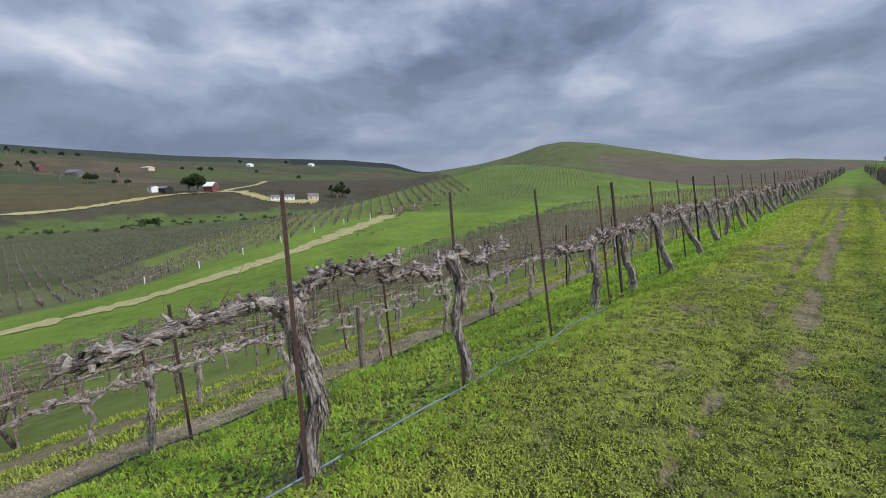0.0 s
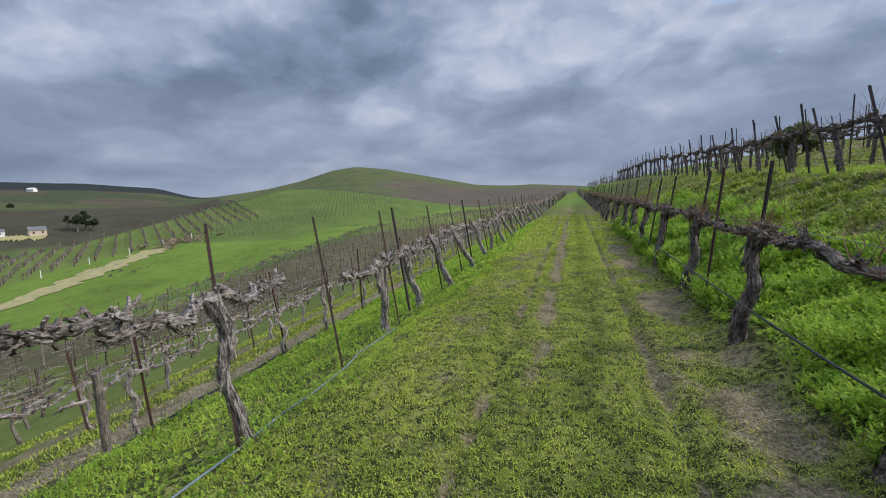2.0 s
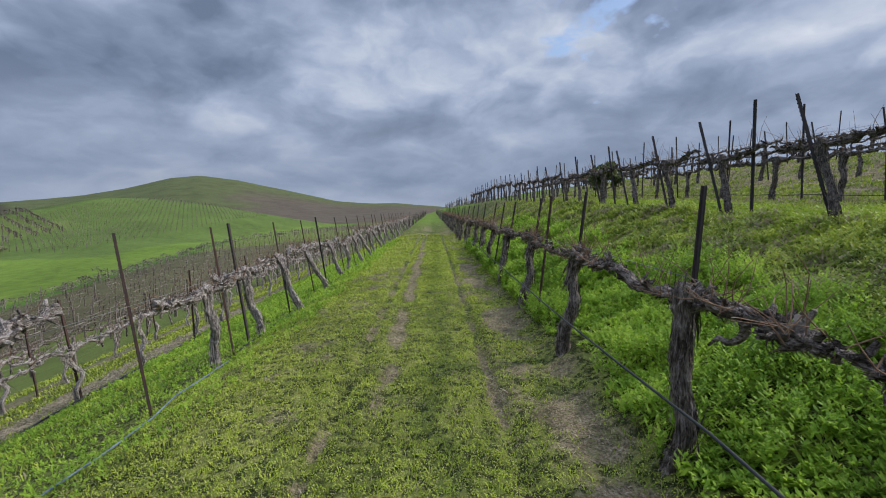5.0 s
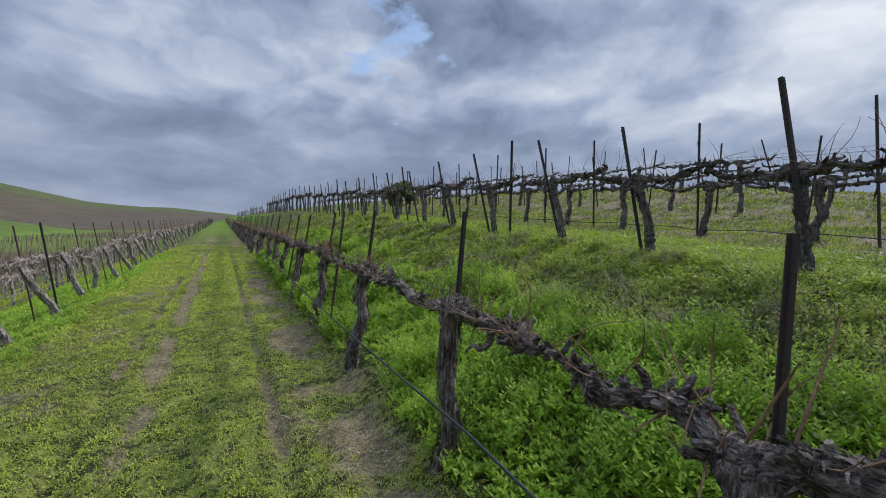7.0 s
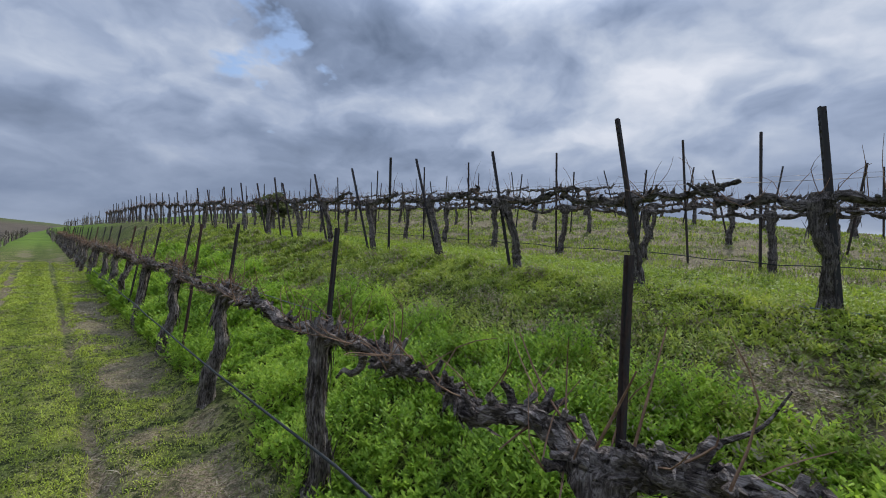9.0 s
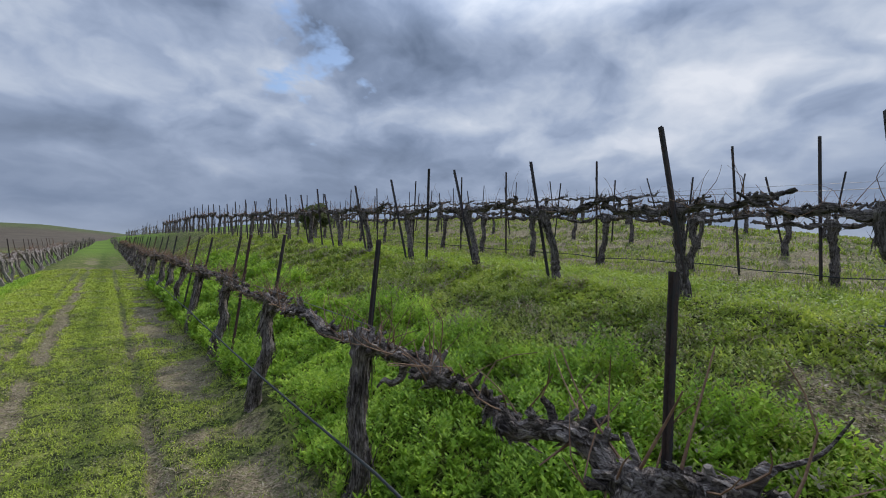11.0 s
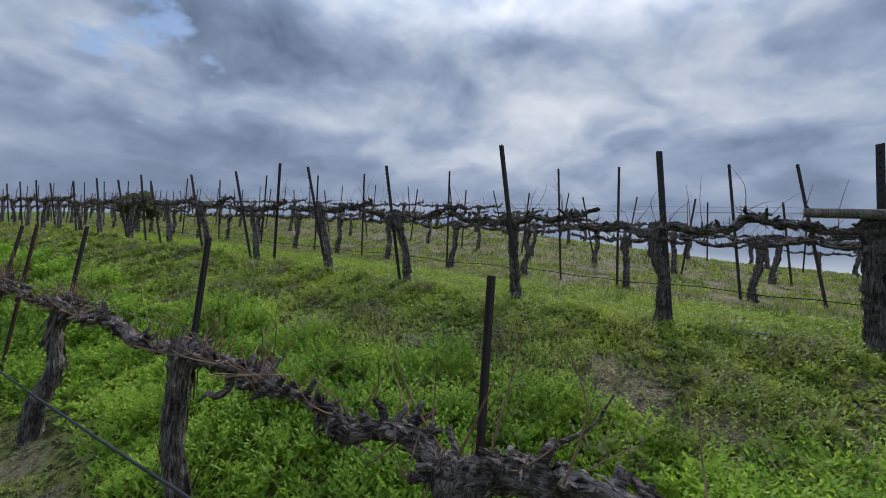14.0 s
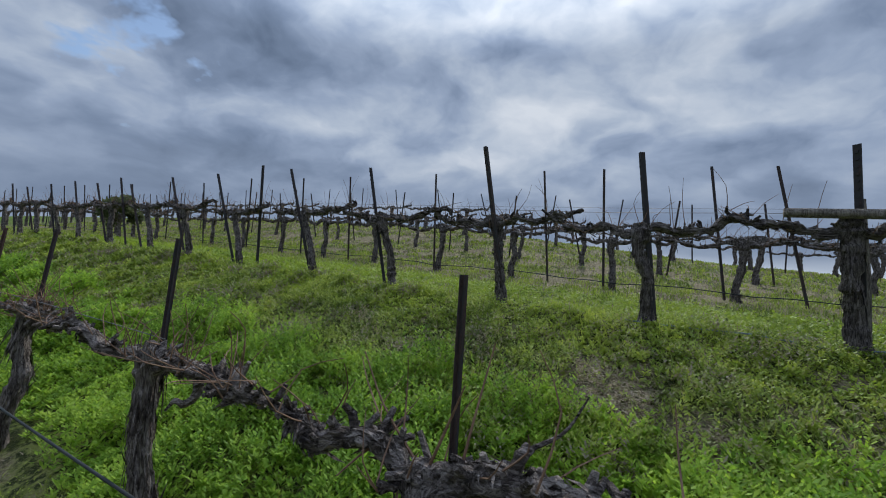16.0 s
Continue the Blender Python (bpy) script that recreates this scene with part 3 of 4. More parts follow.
def t_post_mesh(h, lean, mat, name="shaft"):
    """A steel T-post: flange, web and studs."""
    sh = Shape()
    lean = np.array(lean)
    for lo, hi in (((-0.019, -0.003), (0.019, 0.003)), ((-0.003, 0.003), (0.003, 0.036))):
        n0 = sh.n
        sh.box((lo[0], lo[1], -0.15), (hi[0], hi[1], h))
    for z in np.arange(0.3, h - 0.03, 0.055):
        sh.box((-0.007, -0.008, z), (0.007, -0.002, z + 0.018))
    v = np.concatenate(sh.v)
    v[:, 0] += lean[0] * v[:, 2] / h
    v[:, 1] += lean[1] * v[:, 2] / h
    sh.v = [v]
    return sh.mesh(name, mat)


def steel_post(x, y, h, lean, mat, label, group, wide=1.0, turn=0.0, name="trellis_post"):
    ob = new(name, t_post_mesh(h, (0, 0), mat))
    tilt = Vector((lean[0], lean[1], h)).to_track_quat("Z", "Y").to_matrix().to_4x4()
    ob.matrix_world = Matrix.Translation((x, y, ground_z(x, y) - 0.02)) @ tilt @ pose(0, 0, 0, 0, 0, turn) @ Matrix.Diagonal((wide, wide, 1, 1))
    return tagged(ob, label, "trellis post", group)


def wood_post(x, y, h, rad, lean, label, group, seed=1):
    rng = np.random.default_rng(seed)
    sh = Shape()
    k = np.linspace(0, 1, 9)
    pts = np.stack([lean[0] * k, lean[1] * k, -0.12 + (h + 0.12) * k], 1)
    sh.tube(pts, rad * (1 + 0.05 * rng.normal(size=9)), 12, 0.035, 0.03, rng)
    ob = new("wooden_post", sh.mesh("wooden_post", M_WOOD))
    ob.location = (x, y, ground_z(x, y))
    return tagged(ob, label, "wooden post", group)


def line_thing(name, pts, rad, mat, label, category, group="", sides=6):
    sh = Shape()
    sh.tube(pts, np.full(len(pts), rad), sides)
    return tagged(new(name, sh.mesh(name, mat, True)), label, category, group)


def seat(ob, x, y, turn=0.0, scale=1.0, sink=0.0):
    ob.matrix_world = Matrix.Translation((x, y, ground_z(x, y) - sink)) @ pose(0, 0, 0, 0, 0, turn) @ Matrix.Diagonal((scale, scale, scale, 1))
    return ob


def stand(proto, x, y, turn=0.0, scale=1.0, dz=0.0):
    ob = copy_thing(proto, Matrix.Translation((x, y, ground_z(x, y) + dz)) @ pose(0, 0, 0, 0, 0, turn))
    ob.scale = (scale, scale, scale)
    return ob


rnd = random.Random(11)
LX, L2X, L3X, RX, UX, VX = -2.42, -5.1, -7.7, 1.18, 4.35, 7.75

# the row below the aisle
L_LABEL = "old gnarled grapevine with pale shaggy bark beside aisle"
FORK = {0: ([(-0.16, -0.10, 1.05), (-0.2, -0.35, 1.03), (-0.18, -0.66, 0.99)], (0.050, 0.038, 0.033, 0.030, 0.026)),
        1: ([(-0.13, 0.16, 1.11), (-0.12, 0.34, 1.17), (-0.12, 0.55, 1.16)], (0.052, 0.042, 0.034, 0.029, 0.024))}
seat(make_vine(1, (-0.13, 0.05, 0.97), [(-0.18, -0.97, 0.95), (-0.1, 0.82, 1.16)], M_BARK, 0.066, 10, 0.2, 46, 0.055, 420, L_LABEL, "vines below the aisle", 0.046, led=FORK, bend=[(0.04, 0.0), (0.075, 0.055), (0.02, 0.03)]), LX, 0.75)
seat(make_vine(2, (-0.16, -0.02, 1.04), [(-0.1, -0.78, 1.08), (-0.15, 0.72, 1.08)], M_BARK, 0.05, 5, 0.2, 18, 0.02, 260, L_LABEL, "vines below the aisle", 0.037), LX, 2.2)
L_LEAN = (-0.10, -0.20, -0.40, -0.46)
l_protos = [make_vine(20 + i, (L_LEAN[i], 0.06 - 0.05 * i, 0.90), [(L_LEAN[i] - 0.02, -0.80, 0.93), (L_LEAN[i] + 0.02, 0.78, 0.95)], M_BARK, 0.062, 40, 0.24, 18, 0.03, 170,
                      "old leaning grapevine with grey shaggy bark in grass", "vines below the aisle", 0.038) for i in range(4)]
l_ys = [4.85, 5.95, 7.4, 9.0, 10.9] + [12.4 + 1.6 * i for i in range(26)]
for i, y in enumerate(l_ys):
    if i < 4:
        seat(l_protos[i], LX - 0.2 - 0.75 * L_LEAN[i], y)
    else:
        j = (2, 3, 1, 3, 2, 0)[i % 6]
        stand(l_protos[j], LX - 0.2 - 0.75 * L_LEAN[j] + rnd.uniform(-0.06, 0.06), y, rnd.choice([0, 0, 4, -5]), rnd.uniform(0.92, 1.08))
POST_L = "slender rusty steel trellis post leaning downhill"
l_posts = [(0.77, 0.14), (2.19, 0.22), (3.68, 0.13), (5.22, 0.2), (5.66, 0.22), (7.3, 0.2), (8.85, 0.2), (11.9, 0.2), (15.5, 0.2)]
l_posts += [(y, rnd.uniform(0, 0.3)) for y in (9.9, 13.6, 17.2, 18.8, 20.5, 22.4, 24.5, 26.4, 28.2, 30, 32, 34, 36.2, 38.5, 41)]
for i, (y, dy) in enumerate(l_posts):
    dark = i in (4, 9, 14)
    nearest = {0: (0.17, -0.12), 1: (0.02, -0.10)}.get(i, (-0.1, 0.0))
    steel_post(LX + nearest[0], y + nearest[1], 1.64 if not dark else 1.66, (-0.32 if i < 9 else rnd.uniform(-0.4, -0.25), dy), M_STEEL if dark else M_RUST,
               "dark steel trellis post beside gnarled vine" if dark else POST_L, "posts below the aisle", 0.9 if dark else 0.56, 90 + rnd.uniform(-30, 30))
# the hillside rows below it
l2 = [make_vine(40 + i, (-0.05, 0.04 * i, 0.82), [(-0.06, -0.8, 0.72 + 0.06 * i), (-0.04, 0.8, 0.86)], M_BARK, 0.038, 16, 0.3, 9, 0.04, 60,
                "weathered grapevine with trained arms on slope", "vines of the second lower row", 0.023, 0.3) for i in range(3)]
k = 0
for x, ys in ((L2X, np.arange(-0.95, 40, 1.42)), (L3X, np.arange(-1.2, 40, 1.45))):
    for y in ys:
        if k < 3:
            seat(l2[k], x, y)
        else:
            stand(l2[k % 3], x + rnd.uniform(-0.08, 0.08), y + rnd.uniform(-0.12, 0.12), rnd.uniform(-8, 8), rnd.uniform(0.88, 1.1))
        k += 1
for i, y in enumerate([-0.75, 0.82, 3.55, 6.1, 9, 12, 15, 18, 21, 25, 29, 33]):
    steel_post(L2X - 0.02, y, 1.5, (-0.16 + rnd.uniform(-0.08, 0.08), rnd.uniform(-0.1, 0.1)), M_RUST, "short rusty steel post on lower slope", "posts of the lower rows", 0.8, rnd.uniform(0, 180))
for i, y in enumerate([3.0, 10.4, 19.6]):
    wood_post(L2X + 0.02, y, 0.95, 0.045, (-0.02, 0), "short grey wooden post in vine row", "wooden row posts", 5 + i)
for i, y in enumerate([1.0, 4.4, 8.2, 11.8, 15.4, 19.6, 24, 28]):
    steel_post(L3X, y, 1.35, (-0.14, rnd.uniform(-0.1, 0.1)), M_RUST, "short rusty steel post on lower slope", "posts of the lower rows", 0.8, rnd.uniform(0, 180))

# the row above the aisle
R_LABEL = "thick old grapevine with dark fibrous bark and tangled spurs"
R_GAP = {0: ([(0.07, -0.20, 0.93), (0.07, -0.48, 0.93), (0.05, -0.66, 0.91)], (0.042, 0.034, 0.028, 0.028, 0.018))}
vine = seat(make_vine(3, (0.09, 0.02, 0.93), [(0.06, -0.80, 0.90), (0.07, 1.85, 1.0)], M_BARK_DARK, 0.057, 80, 0.24, 34, 0.02, 420, R_LABEL, "vines above the aisle", 0.036, led=R_GAP), RX, 2.24)
rng = np.random.default_rng(31)
sh = Shape()
sh.tube(bezier_path([(0.06, -0.42, 0.92), (0.05, -0.44, 0.85), (0.03, -0.38, 0.80), (0.03, -0.31, 0.80), (0.02, -0.26, 0.75)], 12), np.linspace(0.024, 0.006, 12), 7, 0.2, 0.1, rng)
part("side_stub", sh.mesh("side_stub", ARM_BARK[M_BARK_DARK]), vine, "short hooked side stub")
LOW_ARMS = {0: ([(0.04, 0.15, 0.85), (0.05, 0.27, 0.885), (0.05, 0.40, 0.885), (0.04, 0.54, 0.83), (0.05, 0.62, 0.86), (0.05, 0.68, 0.89)], (0.044, 0.037, 0.032, 0.026, 0.038, 0.021, 0.016, 0.012)),
            1: ([(0.05, -0.05, 0.87), (0.05, -0.16, 0.89), (0.05, -0.36, 0.88)], (0.05, 0.046, 0.042, 0.036, 0.026))}
vine = seat(make_vine(4, (0.05, 0.06, 0.81), [(0.05, 0.84, 0.91), (0.02, -0.95, 0.84)], M_BARK_DARK, 0.06, 24, 0.26, 26, 0.03, 420, "thick old grapevine with low heavy arm and shaggy bark", "vines above the aisle", 0.036, led=LOW_ARMS), RX + 0.02, 0.56)
sh = Shape()
sh.tube(bezier_path([(0.05, -0.14, 0.88), (0.05, -0.17, 0.96), (0.07, -0.19, 0.99)], 8), np.linspace(0.021, 0.014, 8), 8, 0.16, 0.1, rng)
sh.tube(bezier_path([(0.07, -0.19, 0.985), (0.12, -0.26, 1.03), (0.15, -0.31, 1.12)], 8), np.linspace(0.007, 0.002, 8), 6, 0.1, 0, rng)
part("side_stub", sh.mesh("side_stub", ARM_BARK[M_BARK_DARK]), vine, "upright cut stub with one thin shoot")
sh = Shape()
for foot, tip in (((0.05, 0.12, 0.85), (0.10, 0.40, 1.14)), ((0.05, 0.10, 0.86), (0.02, -0.02, 1.12)), ((0.06, 0.30, 0.88), (-0.04, 0.36, 0.80)), ((0.05, 0.0, 0.87), (0.16, -0.04, 1.22)), ((0.02, 0.2, 0.86), (-0.10, 0.12, 0.74))):
    foot, tip = np.array(foot), np.array(tip)
    sh.tube(bezier_path([foot, (foot + tip) / 2 + rng.normal(size=3) * 0.02, tip], 7), np.linspace(0.0052, 0.0022, 7), 5)
part("long_cane", sh.mesh("long_cane", M_CANE), vine, "long thin reddish shoots")
r_protos = [make_vine(60 + i, (0.17 + 0.03 * (i % 2), 0.05 + 0.03 * i, 0.94 + 0.02 * i), [(0.15, -0.05, 0.95), (0.17, 1.95, 0.98)], M_BARK_DARK, 0.068 - 0.004 * i, 80, 0.24, 32, 0.025, 260,
                      R_LABEL, "vines above the aisle", 0.034) for i in range(4)]
r_ys = [4.1, 6.0, 7.95, 9.95] + [11.8 + 1.9 * i for i in range(24)]
for i, y in enumerate(r_ys):
    if i < 4:
        seat(r_protos[i], RX, y)
    else:
        stand(r_protos[i % 4], RX + rnd.uniform(-0.04, 0.04), y, rnd.uniform(-2, 2), rnd.uniform(0.95, 1.05))
steel_post(RX + 0.10, 0.61, 1.40, (0.03, 0.0), M_STEEL, "broad dark steel post beside low vine", "posts above the aisle", 0.66, 60, "trellis_post")
for i, y in enumerate([2.27, 4.18, 5.35, 6.1, 8.1, 9.3] + [10.6 + 1.9 * j for j in range(20)]):
    steel_post(RX + 0.06, y, 1.56 if i else 1.5, (0.24 + rnd.uniform(-0.05, 0.07), 0.12 + rnd.uniform(-0.06, 0.1)) if i else (0.14, 0.07), M_RUST if i % 4 == 2 else M_STEEL, "dark steel trellis post leaning beside thick vine", "posts above the aisle", 0.8, rnd.uniform(20, 70))

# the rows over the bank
u_protos = [make_vine(80 + i, ((-0.02, 0.05, -0.04, 0.03)[i], (0.06, 0.15, 0.22, 0.30)[i], (0.80, 0.86, 0.84, 0.92)[i]), [(0.0, -0.70, 0.90 + 0.03 * i), (0.0, 0.90, 0.95)], M_BARK_BACKLIT, 0.066 - 0.003 * i, 26, 0.3, 14, 0.016, 80,
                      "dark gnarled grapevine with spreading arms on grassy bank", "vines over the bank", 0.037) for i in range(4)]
u_ys = [0.42, 1.78, 3.22, 4.62, 6.3, 7.8, 9.2, 11.0, 12.6] + [14.1 + 1.5 * i for i in range(24)]
for i, y in enumerate(u_ys):
    if i < 4:
        seat(u_protos[i], UX, y)
    else:
        stand(u_protos[(3, 2, 3, 1)[i % 4]], UX + rnd.uniform(-0.05, 0.05), y, rnd.uniform(-4, 4), rnd.uniform(0.94, 1.06))
seat(make_vine(90, (0.02, 0.04, 0.9), [(0, -0.8, 0.92), (0, 0.75, 0.98)], M_BARK_BACKLIT, 0.075, 10, 0.3, 8, 0.02, 90, "thick dark grapevine beside the brace post", "vines over the bank", 0.04), UX, -0.93)
U_POST = "dark steel trellis post standing against the sky"
for i, (y, dy) in enumerate([(0.38, 0.14), (1.77, 0.29), (3.36, 0.37), (4.69, 0.55), (5.9, 0.04), (6.5, 0.62), (8.0, 0.7), (9.6, 0.9), (10.3, 0.5), (11.2, 0.8)] + [(12.7 + 1.6 * j, rnd.uniform(0.4, 0.9)) for j in range(20)]):
    steel_post(UX - 0.02, y, (1.54, 1.72, 1.57)[i] if i < 3 else 1.64, (rnd.uniform(-0.06, 0.03), dy), M_STEEL, U_POST, "posts over the bank", 1.2 if i in (0, 1) else 0.95, rnd.uniform(20, 80))
v_protos = [make_vine(95 + i, (0.02, 0.03 - 0.05 * i, 0.84), [(0.0, -0.95, 0.86 + 0.03 * i), (0.0, 0.95, 0.9)], M_BARK_BACKLIT, 0.066, 26, 0.28, 8, 0.015, 40,
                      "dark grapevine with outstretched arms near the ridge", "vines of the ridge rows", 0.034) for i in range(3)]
k = 0
for x, ys in ((VX, np.arange(-3.8, 40, 1.7)), (11.0, np.arange(-6, 44, 1.7)), (14.2, np.arange(-8, 50, 1.75)), (17.6, np.arange(-8, 40, 1.8))):
    for y in ys:
        if k < 3:
            seat(v_protos[k], x, y)
        else:
            stand(v_protos[k % 3], x + rnd.uniform(-0.06, 0.06), y + rnd.uniform(-0.08, 0.08), rnd.uniform(-6, 6), rnd.uniform(0.92, 1.08))
        k += 1
for x, ys in ((VX, [(2.4, 0.15), (1.45, 0.05), (-0.25, 0.2), (-1.2, 0.35), (4.85, 0.05), (7.3, 0.1), (-3, 0)] + [(9 + 2.3 * j, rnd.uniform(-0.2, 0.4)) for j in range(14)]),
              (11.0, [(-5 + 1.9 * j, rnd.uniform(-0.3, 0.5)) for j in range(26)]), (14.2, [(-6 + 2.1 * j, rnd.uniform(-0.3, 0.5)) for j in range(26)])):
    for y, dy in ys:
        steel_post(x, y, 2.05 if x < 9 else 1.7, (rnd.uniform(-0.1, 0.1), dy), M_STEEL, "thin dark steel post near the ridge", "posts of the ridge rows", 0.9, rnd.uniform(0, 90))

# the brace at the row's end
brace = new("trellis_brace")
sh = Shape()
rng = np.random.default_rng(5)
z0 = ground_z(UX, -1.0)
sh.tube([(UX + 0.07, -1.0, z0 - 0.2), (UX + 0.07, -0.99, z0 + 0.5), (UX + 0.07, -0.96, z0 + 1.1)], [0.03, 0.03, 0.028], 10, 0.03, 0.02, rng)
part("post", sh.mesh("post", M_WOOD), brace)
sh = Shape()
sh.tube([(UX - 0.06, -0.5, 2.085), (UX - 0.06, -1.4, 2.045), (UX - 0.05, -2.7, 2.0)], [0.036, 0.036, 0.035], 12, 0.02, 0.02, rng)
part("rail", sh.mesh("rail", M_WOOD), brace, "round grey timber rail")
sh = Shape()
sh.tube([(UX, -2.75, ground_z(UX, -2.75) - 0.2), (UX, -2.74, 2.25)], [0.055, 0.05], 10, 0.03, 0.02, rng)
part("post", sh.mesh("post", M_WOOD), brace)
tagged(brace, "grey timber brace of rail and posts at row end", "trellis brace")
steel_post(UX + 0.06, -0.98, 1.52, (-0.02, 0.05), M_STEEL, "broad dark steel post at the row end", "posts over the bank", 1.35, 30)

# drip hoses and wires
def hose_line(x, y0, y1, lift, step=0.45, wobble=0.02, seed=0):
    rng = np.random.default_rng(seed)
    ys = np.arange(y0, y1, step)
    return [(x + rng.normal() * wobble, y, ground_z(x, y) + lift + rng.normal() * 0.008) for y in ys]


line_thing("drip_hose", hose_line(LX + 0.04, -1.5, 5.2, 0.045, seed=1), 0.0075, M_HOSE_TEAL, "worn blue-grey drip hose lying in the grass", "hose", "drip hoses")
line_thing("drip_hose", hose_line(LX - 0.05, 5.2, 40, 0.05, seed=2), 0.010, M_HOSE, "black drip hose along the foot of vines", "hose", "drip hoses")
line_thing("drip_hose", hose_line(RX - 0.07, -2.0, 50, 0.42, 0.95, 0.008, seed=3), 0.0075, M_HOSE, "black drip hose strung low along the vine row", "hose", "drip hoses")
line_thing("drip_hose", hose_line(L2X + 0.02, -3, 30, 0.04, seed=4), 0.012, M_HOSE, "black drip hose along the second lower row", "hose", "drip hoses")
line_thing("drip_hose", hose_line(UX - 0.05, -3, 0.7, 0.02, seed=5), 0.008, M_HOSE_TEAL, "worn drip hose lying below the bank vines", "hose", "drip hoses")
line_thing("drip_hose", hose_line(VX - 0.05, -6, 30, 0.12, seed=6), 0.008, M_HOSE, "black drip hose along the ridge vine row", "hose", "drip hoses")
for x, lift, y1 in ((LX - 0.16, 1.02, 40), (L2X, 0.85, 36), (RX + 0.1, 0.98, 50), (UX, 0.97, 46), (VX, 0.9, 36), (VX, 1.35, 36), (11.0, 0.9, 40)):
    line_thing("trellis_wire", hose_line(x, -4 if x > 3 else 2.2, y1, lift, 1.6, 0.004, seed=int(100 + x * 3)), 0.0024, M_WIRE, "thin galvanised trellis wire strung along vines", "wire", "trellis wires", 4)


# ---------------------------------------------------------------- vine blocks too many to count
def small_vine(seed, h=0.85, arm=0.7, post=False, twigs=10, fat=1.0):
    rng = np.random.default_rng(seed)
    sh = Shape()
    sh.tube([(0, 0, -0.1), (rng.normal() * 0.06, rng.normal() * 0.06, h * 0.5), (0, 0, h)], np.array([0.045, 0.035, 0.04]) * fat, 5)
    for s in (-1, 1):
        sh.tube([(0, 0, h), (rng.normal() * 0.05, s * arm * 0.5, h + rng.normal() * 0.05), (rng.normal() * 0.05, s * arm, h + rng.normal() * 0.06)], np.array([0.032, 0.026, 0.02]) * fat, 4)
    for _ in range(twigs):
        y = rng.uniform(-arm, arm)
        d = np.array([rng.normal() * 0.14, rng.normal() * 0.12, rng.uniform(0.08, 0.34)])
        p = np.array([0, y, h])
        sh.add([p - (0, 0.012 * fat, 0), p + (0, 0.012 * fat, 0), p + d], [(0, 1, 2)])
        sh.add([p - (0.012 * fat, 0, 0), p + (0.012 * fat, 0, 0), p + d], [(0, 1, 2)])
    if post:
        sh.box((0.05, -0.02, -0.1), (0.085, 0.02, 1.45))
    return np.concatenate(sh.v), sh.f


def plant_rows(name, spots, turns, label, mat, protos, scale=(0.85, 1.15)):
    rng = np.random.default_rng(len(spots))
    V, F, n = [], [], 0
    zs = height(spots[:, 0], spots[:, 1])
    for (x, y), z, a in zip(spots, zs, turns):
        v, f = protos[rng.integers(0, len(protos))]
        s, ca, sa = rng.uniform(*scale), math.cos(a), math.sin(a)
        V.append(np.stack([v[:, 0] * ca - v[:, 1] * sa, v[:, 0] * sa + v[:, 1] * ca, v[:, 2]], 1) * s + (x, y, z))
        F.extend([tuple(i + n for i in q) for q in f])
        n += len(v)
    me = bpy.data.meshes.new(name)
    me.from_pydata(np.concatenate(V).tolist(), [], F)
    me.materials.append(mat)
    tagged(new(name, me), label, "vineyard", kind="stuff")


def row_spots(xs, ys, jitter, seed, keep=1.0):
    rng = np.random.default_rng(seed)
    g = np.array([(x, y) for x in xs for y in ys], float)
    g += rng.normal(size=g.shape) * jitter
    return g[rng.random(len(g)) < keep]


protos = [small_vine(i, post=(i % 3 == 0), twigs=18) for i in range(9)]
xs = [-10.3 - 2.6 * i for i in range(15)]
sp = row_spots(xs, np.arange(-24, 60, 1.45), 0.12, 1, 0.93)
plant_rows("hillside_vines", sp, np.zeros(len(sp)), "brown dormant vines in rows down the hillside", M_BARK_DARK, protos)
lean_protos = [small_vine(30 + i, 0.8, 0.75, i % 2 == 0, 5) for i in range(6)]
sp = np.concatenate([row_spots(xs, np.arange(60, 185, 1.9), 0.15, 2, 0.9), row_spots([L3X, L2X, LX], np.arange(41, 150, 1.6), 0.1, 3, 0.95),
                     row_spots([RX, UX, VX, 11.0], np.arange(56, 150, 1.9), 0.08, 4, 0.95)])
plant_rows("distant_hillside_vines", sp, np.zeros(len(sp)), "brown dormant vines in rows far along the hillside", M_BARK_DARK, lean_protos)
# across the swale: rows that climb over the spur
def across(y):
    return -92 - 0.06 * y


steps = np.arange(0, 34)
sp = np.concatenate([np.stack([across(y) - 6 - 1.36 * steps, y + 1.02 * steps], 1) for y in np.arange(10, 128, 4.4)])
sp = sp + np.random.default_rng(77).normal(size=sp.shape) * 0.12
plant_rows("spur_vines", sp, np.full(len(sp), math.atan2(0.8, 0.6)), "dark dormant vines in rows over the grassy spur", M_BARK_DARK, [small_vine(110 + i, 0.85, 0.9, i % 2 == 0, 26, 2.4) for i in range(5)], (1.0, 1.35))
young = [small_vine(50 + i, 0.7, 0.45, True, 2) for i in range(4)]
sp = np.concatenate([np.stack([np.arange(-74 - 0.05 * y0, -132, -1.9), y0 + 0.35 * np.arange(0, len(np.arange(-74 - 0.05 * y0, -132, -1.9)))], 1) for y0 in np.arange(92, 222, 3.4)])
plant_rows("young_spur_vines", sp, np.full(len(sp), math.pi / 2), "young thin vines in rows on the green spur", M_BARK_DARK, young, (0.8, 1.1))
sp = np.concatenate([row_spots(np.arange(-104, -150, -1.8), np.arange(-40, 26, 2.9), 0.12, 6, 0.85), row_spots(np.arange(-152, -335, -2.6), np.arange(-75, 110, 3.4), 0.2, 7, 0.8)])
